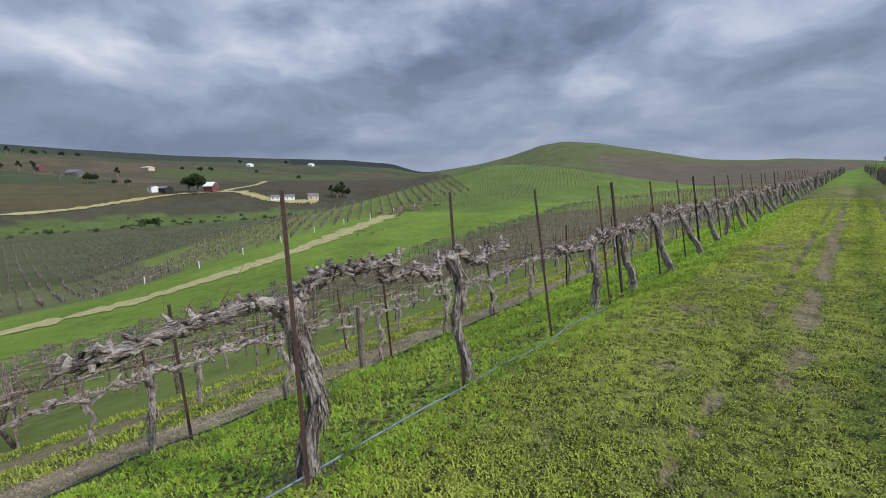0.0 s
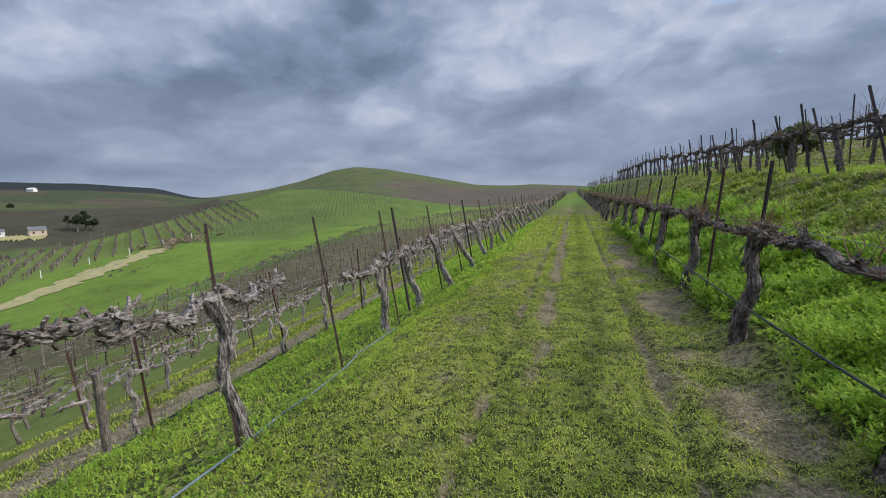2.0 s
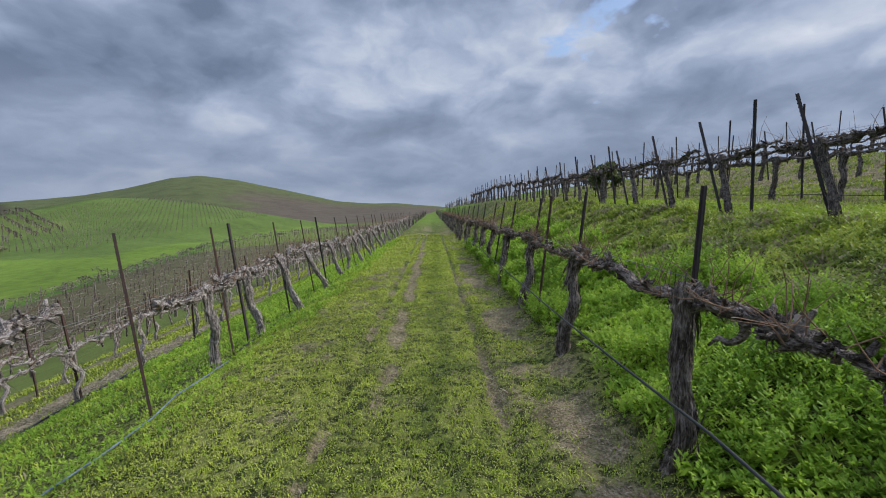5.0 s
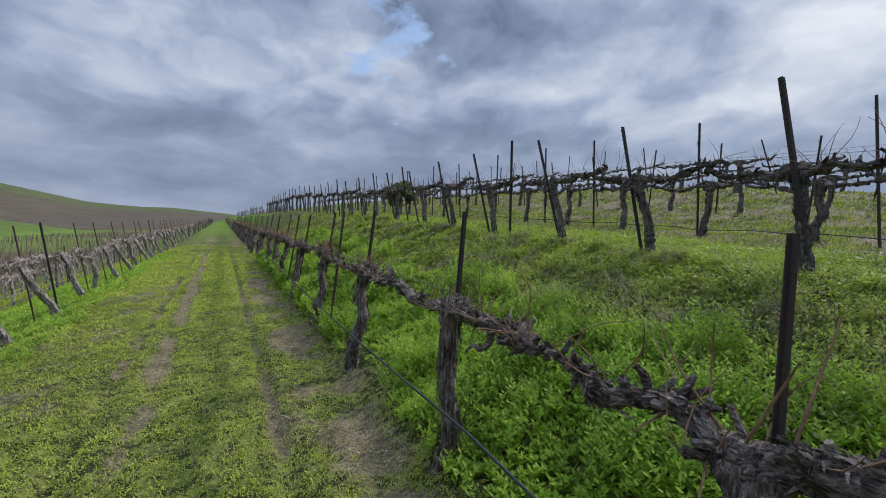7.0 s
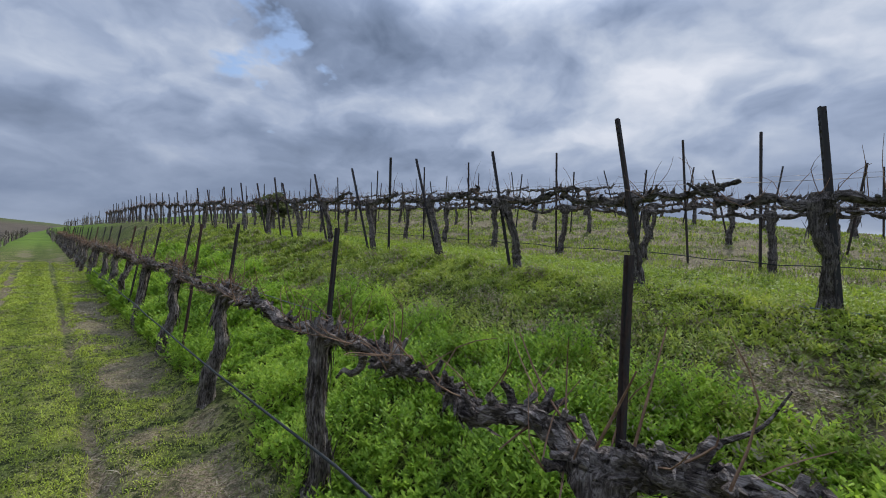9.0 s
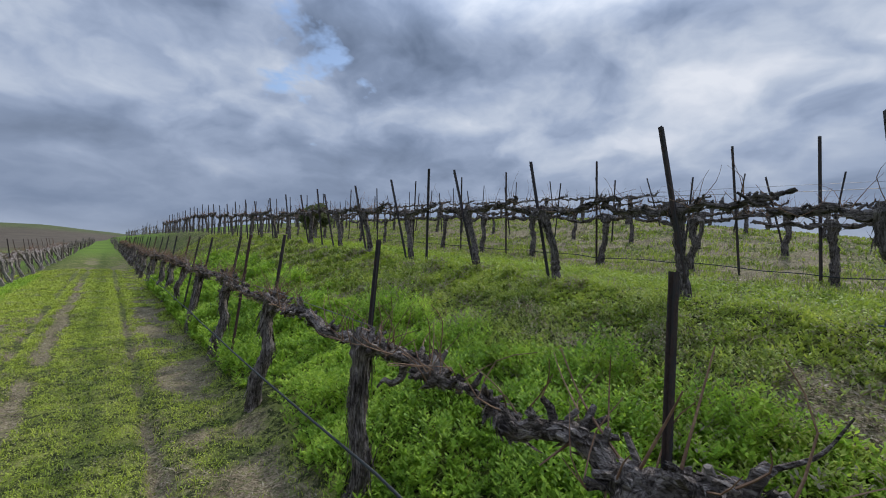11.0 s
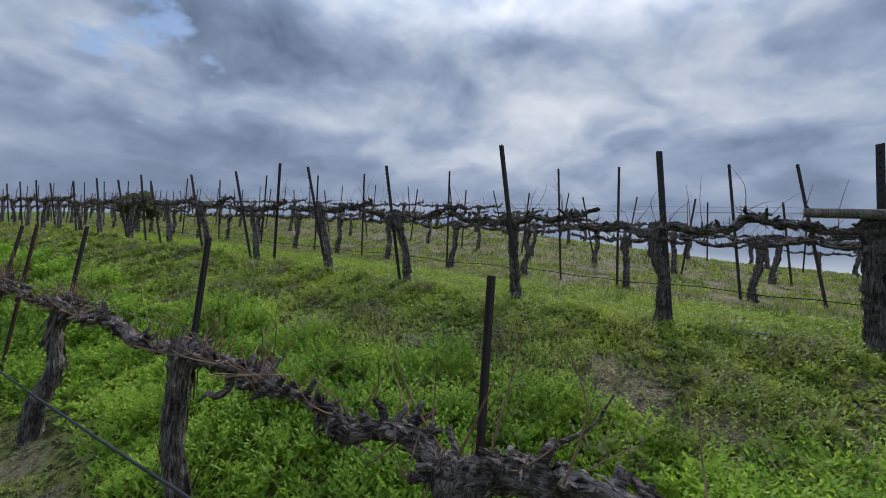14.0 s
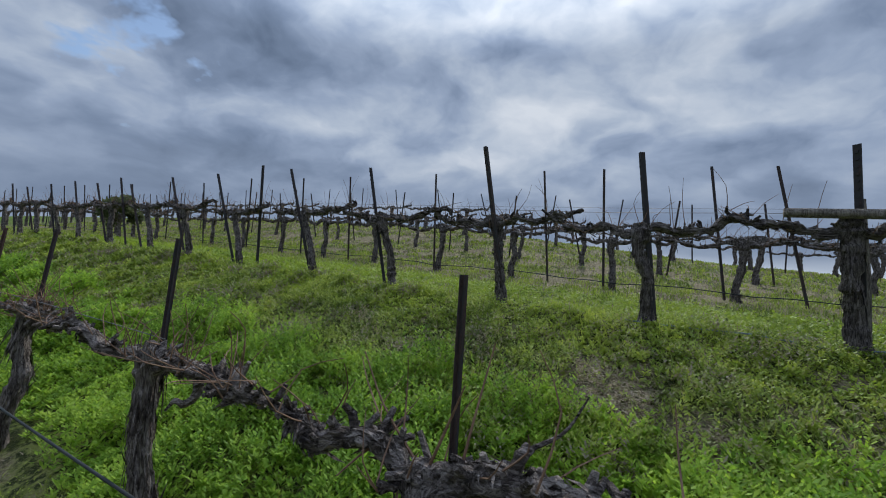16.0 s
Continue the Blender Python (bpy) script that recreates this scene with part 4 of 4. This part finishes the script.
plant_rows("valley_vines", sp, np.full(len(sp), math.pi / 2), "olive brown vineyard rows on the valley floor", M_BARK_DARK, [small_vine(70 + i, 0.8, 0.9, i == 0, 6, 2.8) for i in range(3)])


# ---------------------------------------------------------------- paths and roads
def strip(name, pts, width, label, lift=0.06, seed=0):
    rng = np.random.default_rng(seed)
    p = bezier_path(np.array([(x, y, 0) for x, y in pts], float), 90)[:, :2]
    t = np.gradient(p, axis=0)
    t /= np.linalg.norm(t, axis=1)[:, None]
    nrm = np.stack([-t[:, 1], t[:, 0]], 1)
    V, F, m = [], [], 6
    for i in range(len(p)):
        w = width * (1 + 0.28 * rng.normal())
        for j in range(m):
            q = p[i] + nrm[i] * w * (j / (m - 1) - 0.5)
            V.append((q[0], q[1], ground_z(*q) + lift + 0.03 * (j in (2, 3))))
    for i in range(len(p) - 1):
        for j in range(m - 1):
            a = i * m + j
            F.append((a, a + 1, a + m + 1, a + m))
    me = bpy.data.meshes.new(name)
    me.from_pydata(V, [], F)
    me.shade_smooth()
    me.materials.append(M_PATH)
    tagged(new(name, me), label, "dirt road", kind="structure")


def at(bearing, r):
    a = radians(bearing)
    return r * math.sin(a), r * math.cos(a)


strip("path", [(-75, -30), (-75, -2), (-75, 13), (-78, 31), (-86, 55), (-97, 79)], 6.6, "pale worn dirt track across the grass", 0.10, 1)
strip("road_1", [at(-110, 445), at(-96, 440), at(-86, 445), at(-80, 470), at(-74, 500), at(-68, 500)], 7, "pale gravel farm road in the valley", 0.5, 2)
strip("road_2", [at(-71, 500), at(-67.5, 560), at(-66, 640)], 7, "pale gravel farm road in the valley", 0.6, 3)
strip("road_3", [at(-69, 495), at(-65, 450), at(-60, 440)], 12, "pale gravel farm yard in the valley", 0.6, 4)


# ---------------------------------------------------------------- farm buildings
def house(name, x, y, w, d, h, roof_h, turn, wall, roof, label, windows=3, base=None):
    top = new(name)
    sh = Shape()
    sh.box((-w / 2, -d / 2, -2), (w / 2, d / 2, h))
    sh.add([(-w / 2, -d / 2, h), (-w / 2, d / 2, h), (-w / 2, 0, h + roof_h), (w / 2, -d / 2, h), (w / 2, d / 2, h), (w / 2, 0, h + roof_h)], [(0, 2, 1), (3, 4, 5)])
    part("wall", sh.mesh("wall", wall), top)
    sh = Shape()
    for s in (-1, 1):
        e = d / 2 + 0.4
        zz = h - 0.4 * roof_h / (d / 2)
        a = [(-w / 2 - 0.4, s * e, zz), (w / 2 + 0.4, s * e, zz), (w / 2 + 0.4, 0, h + roof_h + 0.02), (-w / 2 - 0.4, 0, h + roof_h + 0.02)]
        sh.add(a + [(p[0], p[1], p[2] + 0.18) for p in a], [(0, 1, 2, 3), (4, 7, 6, 5), (0, 4, 5, 1), (1, 5, 6, 2), (2, 6, 7, 3), (3, 7, 4, 0)])
    part("roof", sh.mesh("roof", roof), top)
    for s in (-1, 1):
        for i in range(windows):
            cx = -w / 2 + w * (i + 0.5) / windows
            sh = Shape()
            sh.box((cx - 0.5, s * d / 2 - 0.05, h * 0.35), (cx + 0.5, s * d / 2 + 0.05, h * 0.75))
            part("window", sh.mesh("window", M_DARK), top)
    sh = Shape()
    sh.box((-0.6 + w * 0.3, d / 2 - 0.06, 0), (0.6 + w * 0.3, d / 2 + 0.06, 2.1))
    part("door", sh.mesh("door", M_DARK), top)
    top.matrix_world = Matrix.Translation((x, y, ground_z(x, y))) @ pose(0, 0, 0, 0, 0, turn)
    return tagged(top, label, "building")


house("farmhouse", *at(-72.0, 505), 11, 9, 6, 4, 30, M_RED, M_WHITE, "two-storey red farmhouse with a pale roof", 3)
house("shed", *at(-76.6, 512), 18, 8, 4, 2, 12, M_DARK, M_ROOF, "long dark open farm shed", 4)
house("shed", *at(-77.6, 516), 8, 8, 4.5, 1.5, 12, M_WHITE, M_ROOF, "small pale farm shed", 1)
house("barn", *at(-64.2, 452), 22, 9, 3.2, 1.8, 60, M_WHITE, M_ROOF, "long white farm building with low roof", 5)
house("barn", *at(-60.6, 448), 10, 8, 4, 2.5, 70, M_TAN, M_ROOF, "small tan farm building with pale roof", 2)
house("house", *at(-77.9, 900), 30, 10, 4, 2, 10, M_TAN, M_TAN, "long low pale house on the valley side", 6)
house("house", *at(-84, 760), 22, 11, 5, 4, 30, M_ROOF, M_ROOF, "grey house among trees on valley side", 3)
house("house", *at(-86.5, 850), 16, 11, 5, 4, 20, M_RED, M_RED, "reddish house among trees on valley side", 3)
house("house", *at(-60.5, 1100), 12, 9, 4, 2.5, 20, M_WHITE, M_WHITE, "white house on the far valley side", 3)
house("house", *at(-67.6, 1050), 12, 9, 4, 2.5, 20, M_WHITE, M_WHITE, "white house on the far valley side", 3)


# ---------------------------------------------------------------- trees
def tree_proto(seed, h, w, mat, leaves=1500, bare=False, low=0.3):
    rng = np.random.default_rng(seed)
    top = new("tree")
    sh = Shape()
    sh.tube([(0, 0, -0.4), (0.02 * h, 0, h * 0.25), (0.03 * h, 0.02 * h, h * 0.55)], [h * 0.045, h * 0.035, h * 0.018], 7, 0.08, 0.08, rng)
    clumps = []
    for _ in range(9):
        a, k = rng.uniform(0, 6.28), rng.uniform(0.25, 0.9)
        e = np.array([math.cos(a) * w * 0.38 * (1.2 - k), math.sin(a) * w * 0.38 * (1.2 - k), h * (low + (0.95 - low) * k)])
        s = np.array([0.02 * h, 0.01 * h, h * (0.18 + 0.3 * k)])
        sh.tube([s, (s + e) / 2 + (0, 0, -0.03 * h), e], [h * 0.016, h * 0.011, h * 0.004], 5, 0.05, 0, rng)
        clumps.append((e, w * rng.uniform(0.16, 0.27)))
    part("trunk", sh.mesh("trunk", M_BARK_DARK), top)
    n = leaves
    idx = rng.integers(0, len(clumps), n)
    c = np.array([clumps[i][0] for i in idx])
    rr = np.array([clumps[i][1] for i in idx])
    d = rng.normal(size=(n, 3))
    d /= np.linalg.norm(d, axis=1)[:, None]
    p = c + d * (rr * rng.random(n) ** 0.4)[:, None] * (1, 1, 0.8)
    u, v = rng.normal(size=(n, 3)), rng.normal(size=(n, 3))
    u /= np.linalg.norm(u, axis=1)[:, None]
    v /= np.linalg.norm(v, axis=1)[:, None]
    size = w * (0.06 if not bare else 0.035)
    V = np.stack([p - u * size, p + v * size * (0.6 if not bare else 0.12), p + u * size, p - v * size * (0.6 if not bare else 0.12)], 1).reshape(-1, 3)
    F = [(4 * i, 4 * i + 1, 4 * i + 2, 4 * i + 3) for i in range(n)]
    me = bpy.data.meshes.new("crown")
    me.from_pydata(V.tolist(), [], F)
    me.materials.append(mat)
    part("crown", me, top)
    return tagged(top, "dark green round tree with dense crown" if not bare else "bare grey tree with fine twigs", "tree", "valley trees")


green_tree, tall_tree, bare_tree = tree_proto(1, 9, 9, M_LEAF), tree_proto(2, 14, 7, M_LEAF, 1300), tree_proto(3, 10, 10, M_BARE, 800, True)
first = {}
for proto, b, r, s in [(green_tree, -73.4, 494, 2.2), (green_tree, -74.3, 500, 1.8), (green_tree, -57.6, 452, 1.5), (tall_tree, -56.9, 455, 1.2), (tall_tree, -58.3, 458, 0.9), (green_tree, -56.3, 452, 1.1),
                       (green_tree, -72.9, 840, 1.2), (green_tree, -71.8, 850, 1.1), (green_tree, -67.0, 800, 0.9), (green_tree, -62.2, 640, 0.9),
                       (green_tree, -83.2, 640, 1.4), (green_tree, -82.4, 650, 1.2), (bare_tree, -84, 700, 1.3), (bare_tree, -82.6, 705, 1.3), (bare_tree, -81.3, 720, 1.2), (tall_tree, -80.6, 730, 1.1), (bare_tree, -85.2, 690, 1.4),
                       (tall_tree, -87.0, 820, 1.2), (tall_tree, -88, 830, 1.1), (green_tree, -89.2, 840, 1.2), (green_tree, -79.8, 600, 0.9), (green_tree, -80.9, 610, 0.8),
                       (tall_tree, -88.6, 1160, 1.3), (tall_tree, -87.5, 1170, 1.1), (green_tree, -86.8, 1180, 1.5), (tall_tree, -86, 1180, 1.0), (green_tree, -84.8, 1190, 1.4), (green_tree, -83.6, 1200, 1.3), (tall_tree, -90, 1150, 1.4), (green_tree, -91.5, 1150, 1.6),
                       (green_tree, -74.6, 880, 0.9), (green_tree, -68.6, 1150, 1.2), (green_tree, -63.5, 1120, 1.2), (green_tree, -92, 470, 1.3), (green_tree, -90.6, 466, 1.0)]:
    x, y = at(b, r)
    if proto not in first:
        first[proto] = seat(proto, x, y, 0, s)
    else:
        stand(proto, x, y, rnd.uniform(0, 360), s)
ridge_tree = tree_proto(9, 3.4, 3.0, M_OLIVE, 1500, low=0.25)
tagged(seat(ridge_tree, 20.4, 56, 0, 0.9), "small round tree on the vineyard ridge", "tree")
tagged(stand(ridge_tree, 6.2, 15.5, 70, 0.42), "small leafy bush between the vine rows", "bush")


def bush_stuff(name, spots, size, mat, label, leaves=60, seed=0, slim=1.0):
    rng = np.random.default_rng(seed)
    V, F, n = [], [], 0
    for (x, y, s) in spots:
        m = leaves
        d = rng.normal(size=(m, 3))
        d /= np.linalg.norm(d, axis=1)[:, None]
        p = d * (rng.random(m) ** 0.4)[:, None] * (size * s, size * s, size * s * 0.6) + (x, y, ground_z(x, y) + size * s * 0.4)
        u, v = rng.normal(size=(2, m, 3)) * size * s * 0.13
        v = v * slim
        V.append(np.stack([p - u, p + v, p + u, p - v], 1).reshape(-1, 3))
        F += [(n + 4 * i, n + 4 * i + 1, n + 4 * i + 2, n + 4 * i + 3) for i in range(m)]
        n += 4 * m
    me = bpy.data.meshes.new(name)
    me.from_pydata(np.concatenate(V).tolist(), [], F)
    me.materials.append(mat)
    tagged(new(name, me), label, "shrubs", kind="stuff")


rng = np.random.default_rng(3)
bush_stuff("creek_shrubs", [(*at(-92 + 30 * rng.random(), 396 + 8 * rng.normal()), rng.uniform(0.4, 1.3)) for _ in range(60)] + [(*at(-78.9 + 0.25 * i, 402), 1.9) for i in range(6)], 2.1, M_LEAF, "dark scrub along a creek in the valley", 50, 1)
bush_stuff("gully_brush", [(-50.5 + 1.6 * rng.normal(), y + rng.normal(), rng.uniform(0.4, 1.1)) for y in np.arange(-20, 150, 0.7)], 0.75, M_BARE, "grey bare brush along the swale", 60, 2, 0.35)
bush_stuff("brush_pile", [(-100 + 4 * rng.normal(), 86 + 5 * rng.normal(), rng.uniform(0.6, 1.2)) for _ in range(26)], 1.1, M_STRAW, "dry straw-coloured brush on the spur", 60, 3)
bush_stuff("cut_stumps", [(-80 + 4.5 * rng.normal(), 58 + 1.4 * rng.normal(), rng.uniform(0.4, 0.9)) for _ in range(12)], 0.45, M_BARE, "dark clods on the green strip", 40, 4)

bush_stuff("dry_twigs", [(LX - 0.06 + 0.05 * rng.normal(), 0.62 + 0.09 * rng.normal(), rng.uniform(0.7, 1.2)) for _ in range(7)], 0.13, M_BARE, "dry grey twigs gathered at a vine foot", 70, 6, 0.06)

# white end stakes of the rows across the swale
sh = Shape()
sh.tube([(0, 0, -0.2), (0, 0, 1.5)], [0.09, 0.085], 6)
stake = tagged(new("row_stake", sh.mesh("row_stake", M_WHITE)), "white stake at the end of a far vine row", "stake", "white row stakes")
for i, y in enumerate(np.arange(18, 92, 9.2)):
    x = across(y) - 3 if y > 26 else -99
    if i == 0:
        stake.location = (x, y, ground_z(x, y))
    else:
        stand(stake, x, y)

# low dark roof beyond the ridge
sh = Shape()
zz = ground_z(19, 9)
roof = new("low_shed")
sh.box((22.5, 7.0, -3), (25.5, 16.5, 2.6))
part("wall", sh.mesh("wall", M_RED), roof)
sh = Shape()
sh.box((22.0, 6.4, 2.6), (26.0, 17.0, 2.85))
part("roof", sh.mesh("roof", M_DARK), roof)
tagged(roof, "low dark-roofed shed just beyond the ridge", "shed")


# ---------------------------------------------------------------- grass, weeds and straw
def blades(name, x, y, count, tall, width, spread, mat, label, seed, lean=0.6, lift=0.0):
    """Tufts: each spot carries a few bent blades."""
    rng = np.random.default_rng(seed)
    x, y = np.repeat(x, count), np.repeat(y, count)
    n = len(x)
    x, y = x + rng.normal(size=n) * spread, y + rng.normal(size=n) * spread
    z = height(x, y) - 0.008 + lift
    r = np.hypot(x, y)
    grow = np.clip(r / 5.0, 1.0, 3.0)
    a, h = rng.uniform(0, 2 * math.pi, n), tall * rng.uniform(0.45, 1.35, n)
    w = width * rng.uniform(0.6, 1.3, n) * grow
    l = lean * rng.uniform(0.1, 1.2, n) * h
    dx, dy = np.cos(a), np.sin(a)
    base = np.stack([x, y, z], 1)
    side = np.stack([-dy * w, dx * w, np.zeros(n)], 1)
    mid = base + np.stack([dx * l * 0.4, dy * l * 0.4, h * 0.6], 1)
    tip = base + np.stack([dx * l, dy * l, h * rng.uniform(0.75, 1.0, n)], 1)
    V = np.stack([base - side * 0.6, base + side * 0.6, mid + side, mid - side, tip], 1).reshape(-1, 3)
    i = np.arange(n) * 5
    F = np.stack([i, i + 1, i + 2, i + 3], 1).tolist() + np.stack([i + 3, i + 2, i + 4], 1).tolist()
    me = bpy.data.meshes.new(name)
    me.from_pydata(V.tolist(), [], F)
    me.materials.append(mat)
    tagged(new(name, me), label, "grass", kind="stuff")


def spots(n, x0, x1, y0, y1, seed, thin=1.0, bare=0.55):
    """Random places, denser towards the near end of the stretch, on ground that is not bare."""
    rng = np.random.default_rng(seed)
    x = rng.uniform(x0, x1, n)
    y = y0 + (y1 - y0) * rng.random(n) ** thin
    wob = fbm(x * 1.2 + 5, y * 1.2 + 8, 3) - 0.5
    edge = np.minimum(np.minimum(x - x0, x1 - x), np.minimum((y - y0) * 0.5, (y1 - y) * 0.25)) + wob * 1.1
    keep = (soil_mask(x, y) + rng.normal(size=n) * 0.13 < bare) & (edge + rng.random(n) * 0.35 > 0.22)
    return x[keep], y[keep]


def leaflets(name, x, y, count, radius, tall, size, mat, label, seed, grow_from=5.0):
    """Low leafy plants: a mound of small upturned leaves at each spot."""
    rng = np.random.default_rng(seed)
    vary = rng.uniform(0.5, 1.3, len(x)) * (0.35 + 1.3 * fbm(x * 1.4 + 3, y * 1.4 + 3, 3))
    x, y, vary = np.repeat(x, count), np.repeat(y, count), np.repeat(vary, count)
    n = len(x)
    a, d = rng.uniform(0, 2 * math.pi, n), np.sqrt(rng.random(n))
    px, py = x + np.cos(a) * d * radius * vary, y + np.sin(a) * d * radius * vary
    z = height(px, py) + tall * vary * (1 - 0.7 * d * d) * rng.uniform(0.15, 1.0, n)
    s = size * rng.uniform(0.6, 1.4, n) * np.clip(np.hypot(px, py) / grow_from, 1.0, 3.0)
    b = rng.uniform(0, 2 * math.pi, n)
    up = rng.uniform(-0.25, 0.9, n)
    u = np.stack([np.cos(b), np.sin(b), up], 1) * s[:, None]
    v = np.stack([-np.sin(b), np.cos(b), rng.normal(size=n) * 0.35], 1) * (s * 0.36)[:, None]
    p = np.stack([px, py, z], 1)
    V = np.stack([p, p + u * 0.55 + v, p + u, p + u * 0.55 - v], 1).reshape(-1, 3)
    i = np.arange(n) * 4
    me = bpy.data.meshes.new(name)
    me.from_pydata(V.tolist(), [], np.stack([i, i + 1, i + 2, i + 3], 1).tolist())
    me.materials.append(mat)
    tagged(new(name, me), label, "plants", kind="stuff")


def sprigs(name, x, y, count, tall, size, mat, label, seed, clump=2.2):
    """Feathery upright plants: leaves set along leaning stems, taller where they crowd together."""
    rng = np.random.default_rng(seed)
    vary = rng.uniform(0.7, 1.2, len(x)) * (0.25 + 1.5 * smooth(0.33, 0.66, fbm(x * clump + 3, y * clump + 3, 3)))
    la, ll = rng.uniform(0, 2 * math.pi, len(x)), rng.uniform(0, 0.6, len(x))
    x, y, vary, la, ll = (np.repeat(q, count) for q in (x, y, vary, la, ll))
    n = len(x)
    k = np.tile(np.linspace(0.12, 1.0, count), n // count)
    h = tall * vary
    px, py = x + np.cos(la) * ll * h * k * k, y + np.sin(la) * ll * h * k * k
    p = np.stack([px, py, height(px, py) + h * k], 1)
    s = size * rng.uniform(0.7, 1.4, n) * (1.25 - 0.55 * k) * np.clip(np.hypot(x, y) / 4.5, 1.0, 2.6)
    b = rng.uniform(0, 2 * math.pi, n)
    u = np.stack([np.cos(b), np.sin(b), rng.uniform(0.2, 1.1, n)], 1) * s[:, None]
    v = np.stack([-np.sin(b), np.cos(b), rng.normal(size=n) * 0.3], 1) * (s * 0.24)[:, None]
    V = np.stack([p, p + u * 0.5 + v, p + u, p + u * 0.5 - v], 1).reshape(-1, 3)
    i = np.arange(n) * 4
    me = bpy.data.meshes.new(name)
    me.from_pydata(V.tolist(), [], np.stack([i, i + 1, i + 2, i + 3], 1).tolist())
    me.materials.append(mat)
    tagged(new(name, me), label, "plants", kind="stuff")


blades("aisle_grass", *spots(34000, -2.6, 1.3, -0.6, 26, 1, 1.7), 4, 0.036, 0.003, 0.03, M_GRASS, "short green grass in the aisle", 1, 1.0)
leaflets("aisle_clover", *spots(46000, -2.6, 1.3, -0.6, 20, 11, 1.6, 0.47), 7, 0.045, 0.034, 0.0105, M_GRASS, "low leafy clover in the aisle", 11)
sprigs("bank_weeds", *spots(23000, 1.15, 3.0, -1.2, 16, 2, 1.5, 0.74), 13, 0.17, 0.034, M_WEED, "lush feathery bright green weeds on the bank", 2)
sprigs("bank_herbs", *spots(26000, 2.3, 4.4, -2.5, 16, 13, 1.3, 0.70), 8, 0.085, 0.027, M_MIXED, "low half-withered olive weeds on the bank", 13, 3.0)
leaflets("bank_clover", *spots(21000, 3.6, 6.2, -3.0, 16, 12, 1.3, 0.62), 7, 0.07, 0.07, 0.024, M_BRIGHT, "low yellow-green clover on the bank", 12)
blades("bank_grass", *spots(22000, 1.6, 10, -4, 24, 3, 1.2, 0.62), 5, 0.08, 0.004, 0.05, M_MIXED, "mixed green and withered grass on the bank", 3, 0.9)
sprigs("lower_weeds", *spots(17000, -5.1, -1.75, -0.9, 22, 4, 1.6, 0.66), 7, 0.06, 0.022, M_WEED, "green weeds below the vine row", 4, 3.0)
blades("slope_grass", *spots(16000, -10, -3, -1.5, 30, 5, 1.3, 0.5), 5, 0.06, 0.005, 0.05, M_GRASS, "patchy green grass between lower rows", 5, 0.9)
blades("ridge_grass", *spots(12000, 8, 18, -6, 34, 6, 1.1, 0.7), 5, 0.08, 0.006, 0.06, M_MIXED, "green grass along the ridge", 6, 0.9)
rng = np.random.default_rng(8)
sx, sy = rng.uniform(-2.2, 8, 60000), 0.2 + 16 * rng.random(60000) ** 1.8
sx, sy = np.append(sx, rng.uniform(-6.6, -5.2, 16000)), np.append(sy, -1 + 14 * rng.random(16000) ** 1.4)
k = soil_mask(sx, sy) > 0.42
blades("straw_litter", sx[k], sy[k], 2, 0.018, 0.004, 0.04, M_STRAW, "pale dry straw and leaf litter", 7, 3.5)
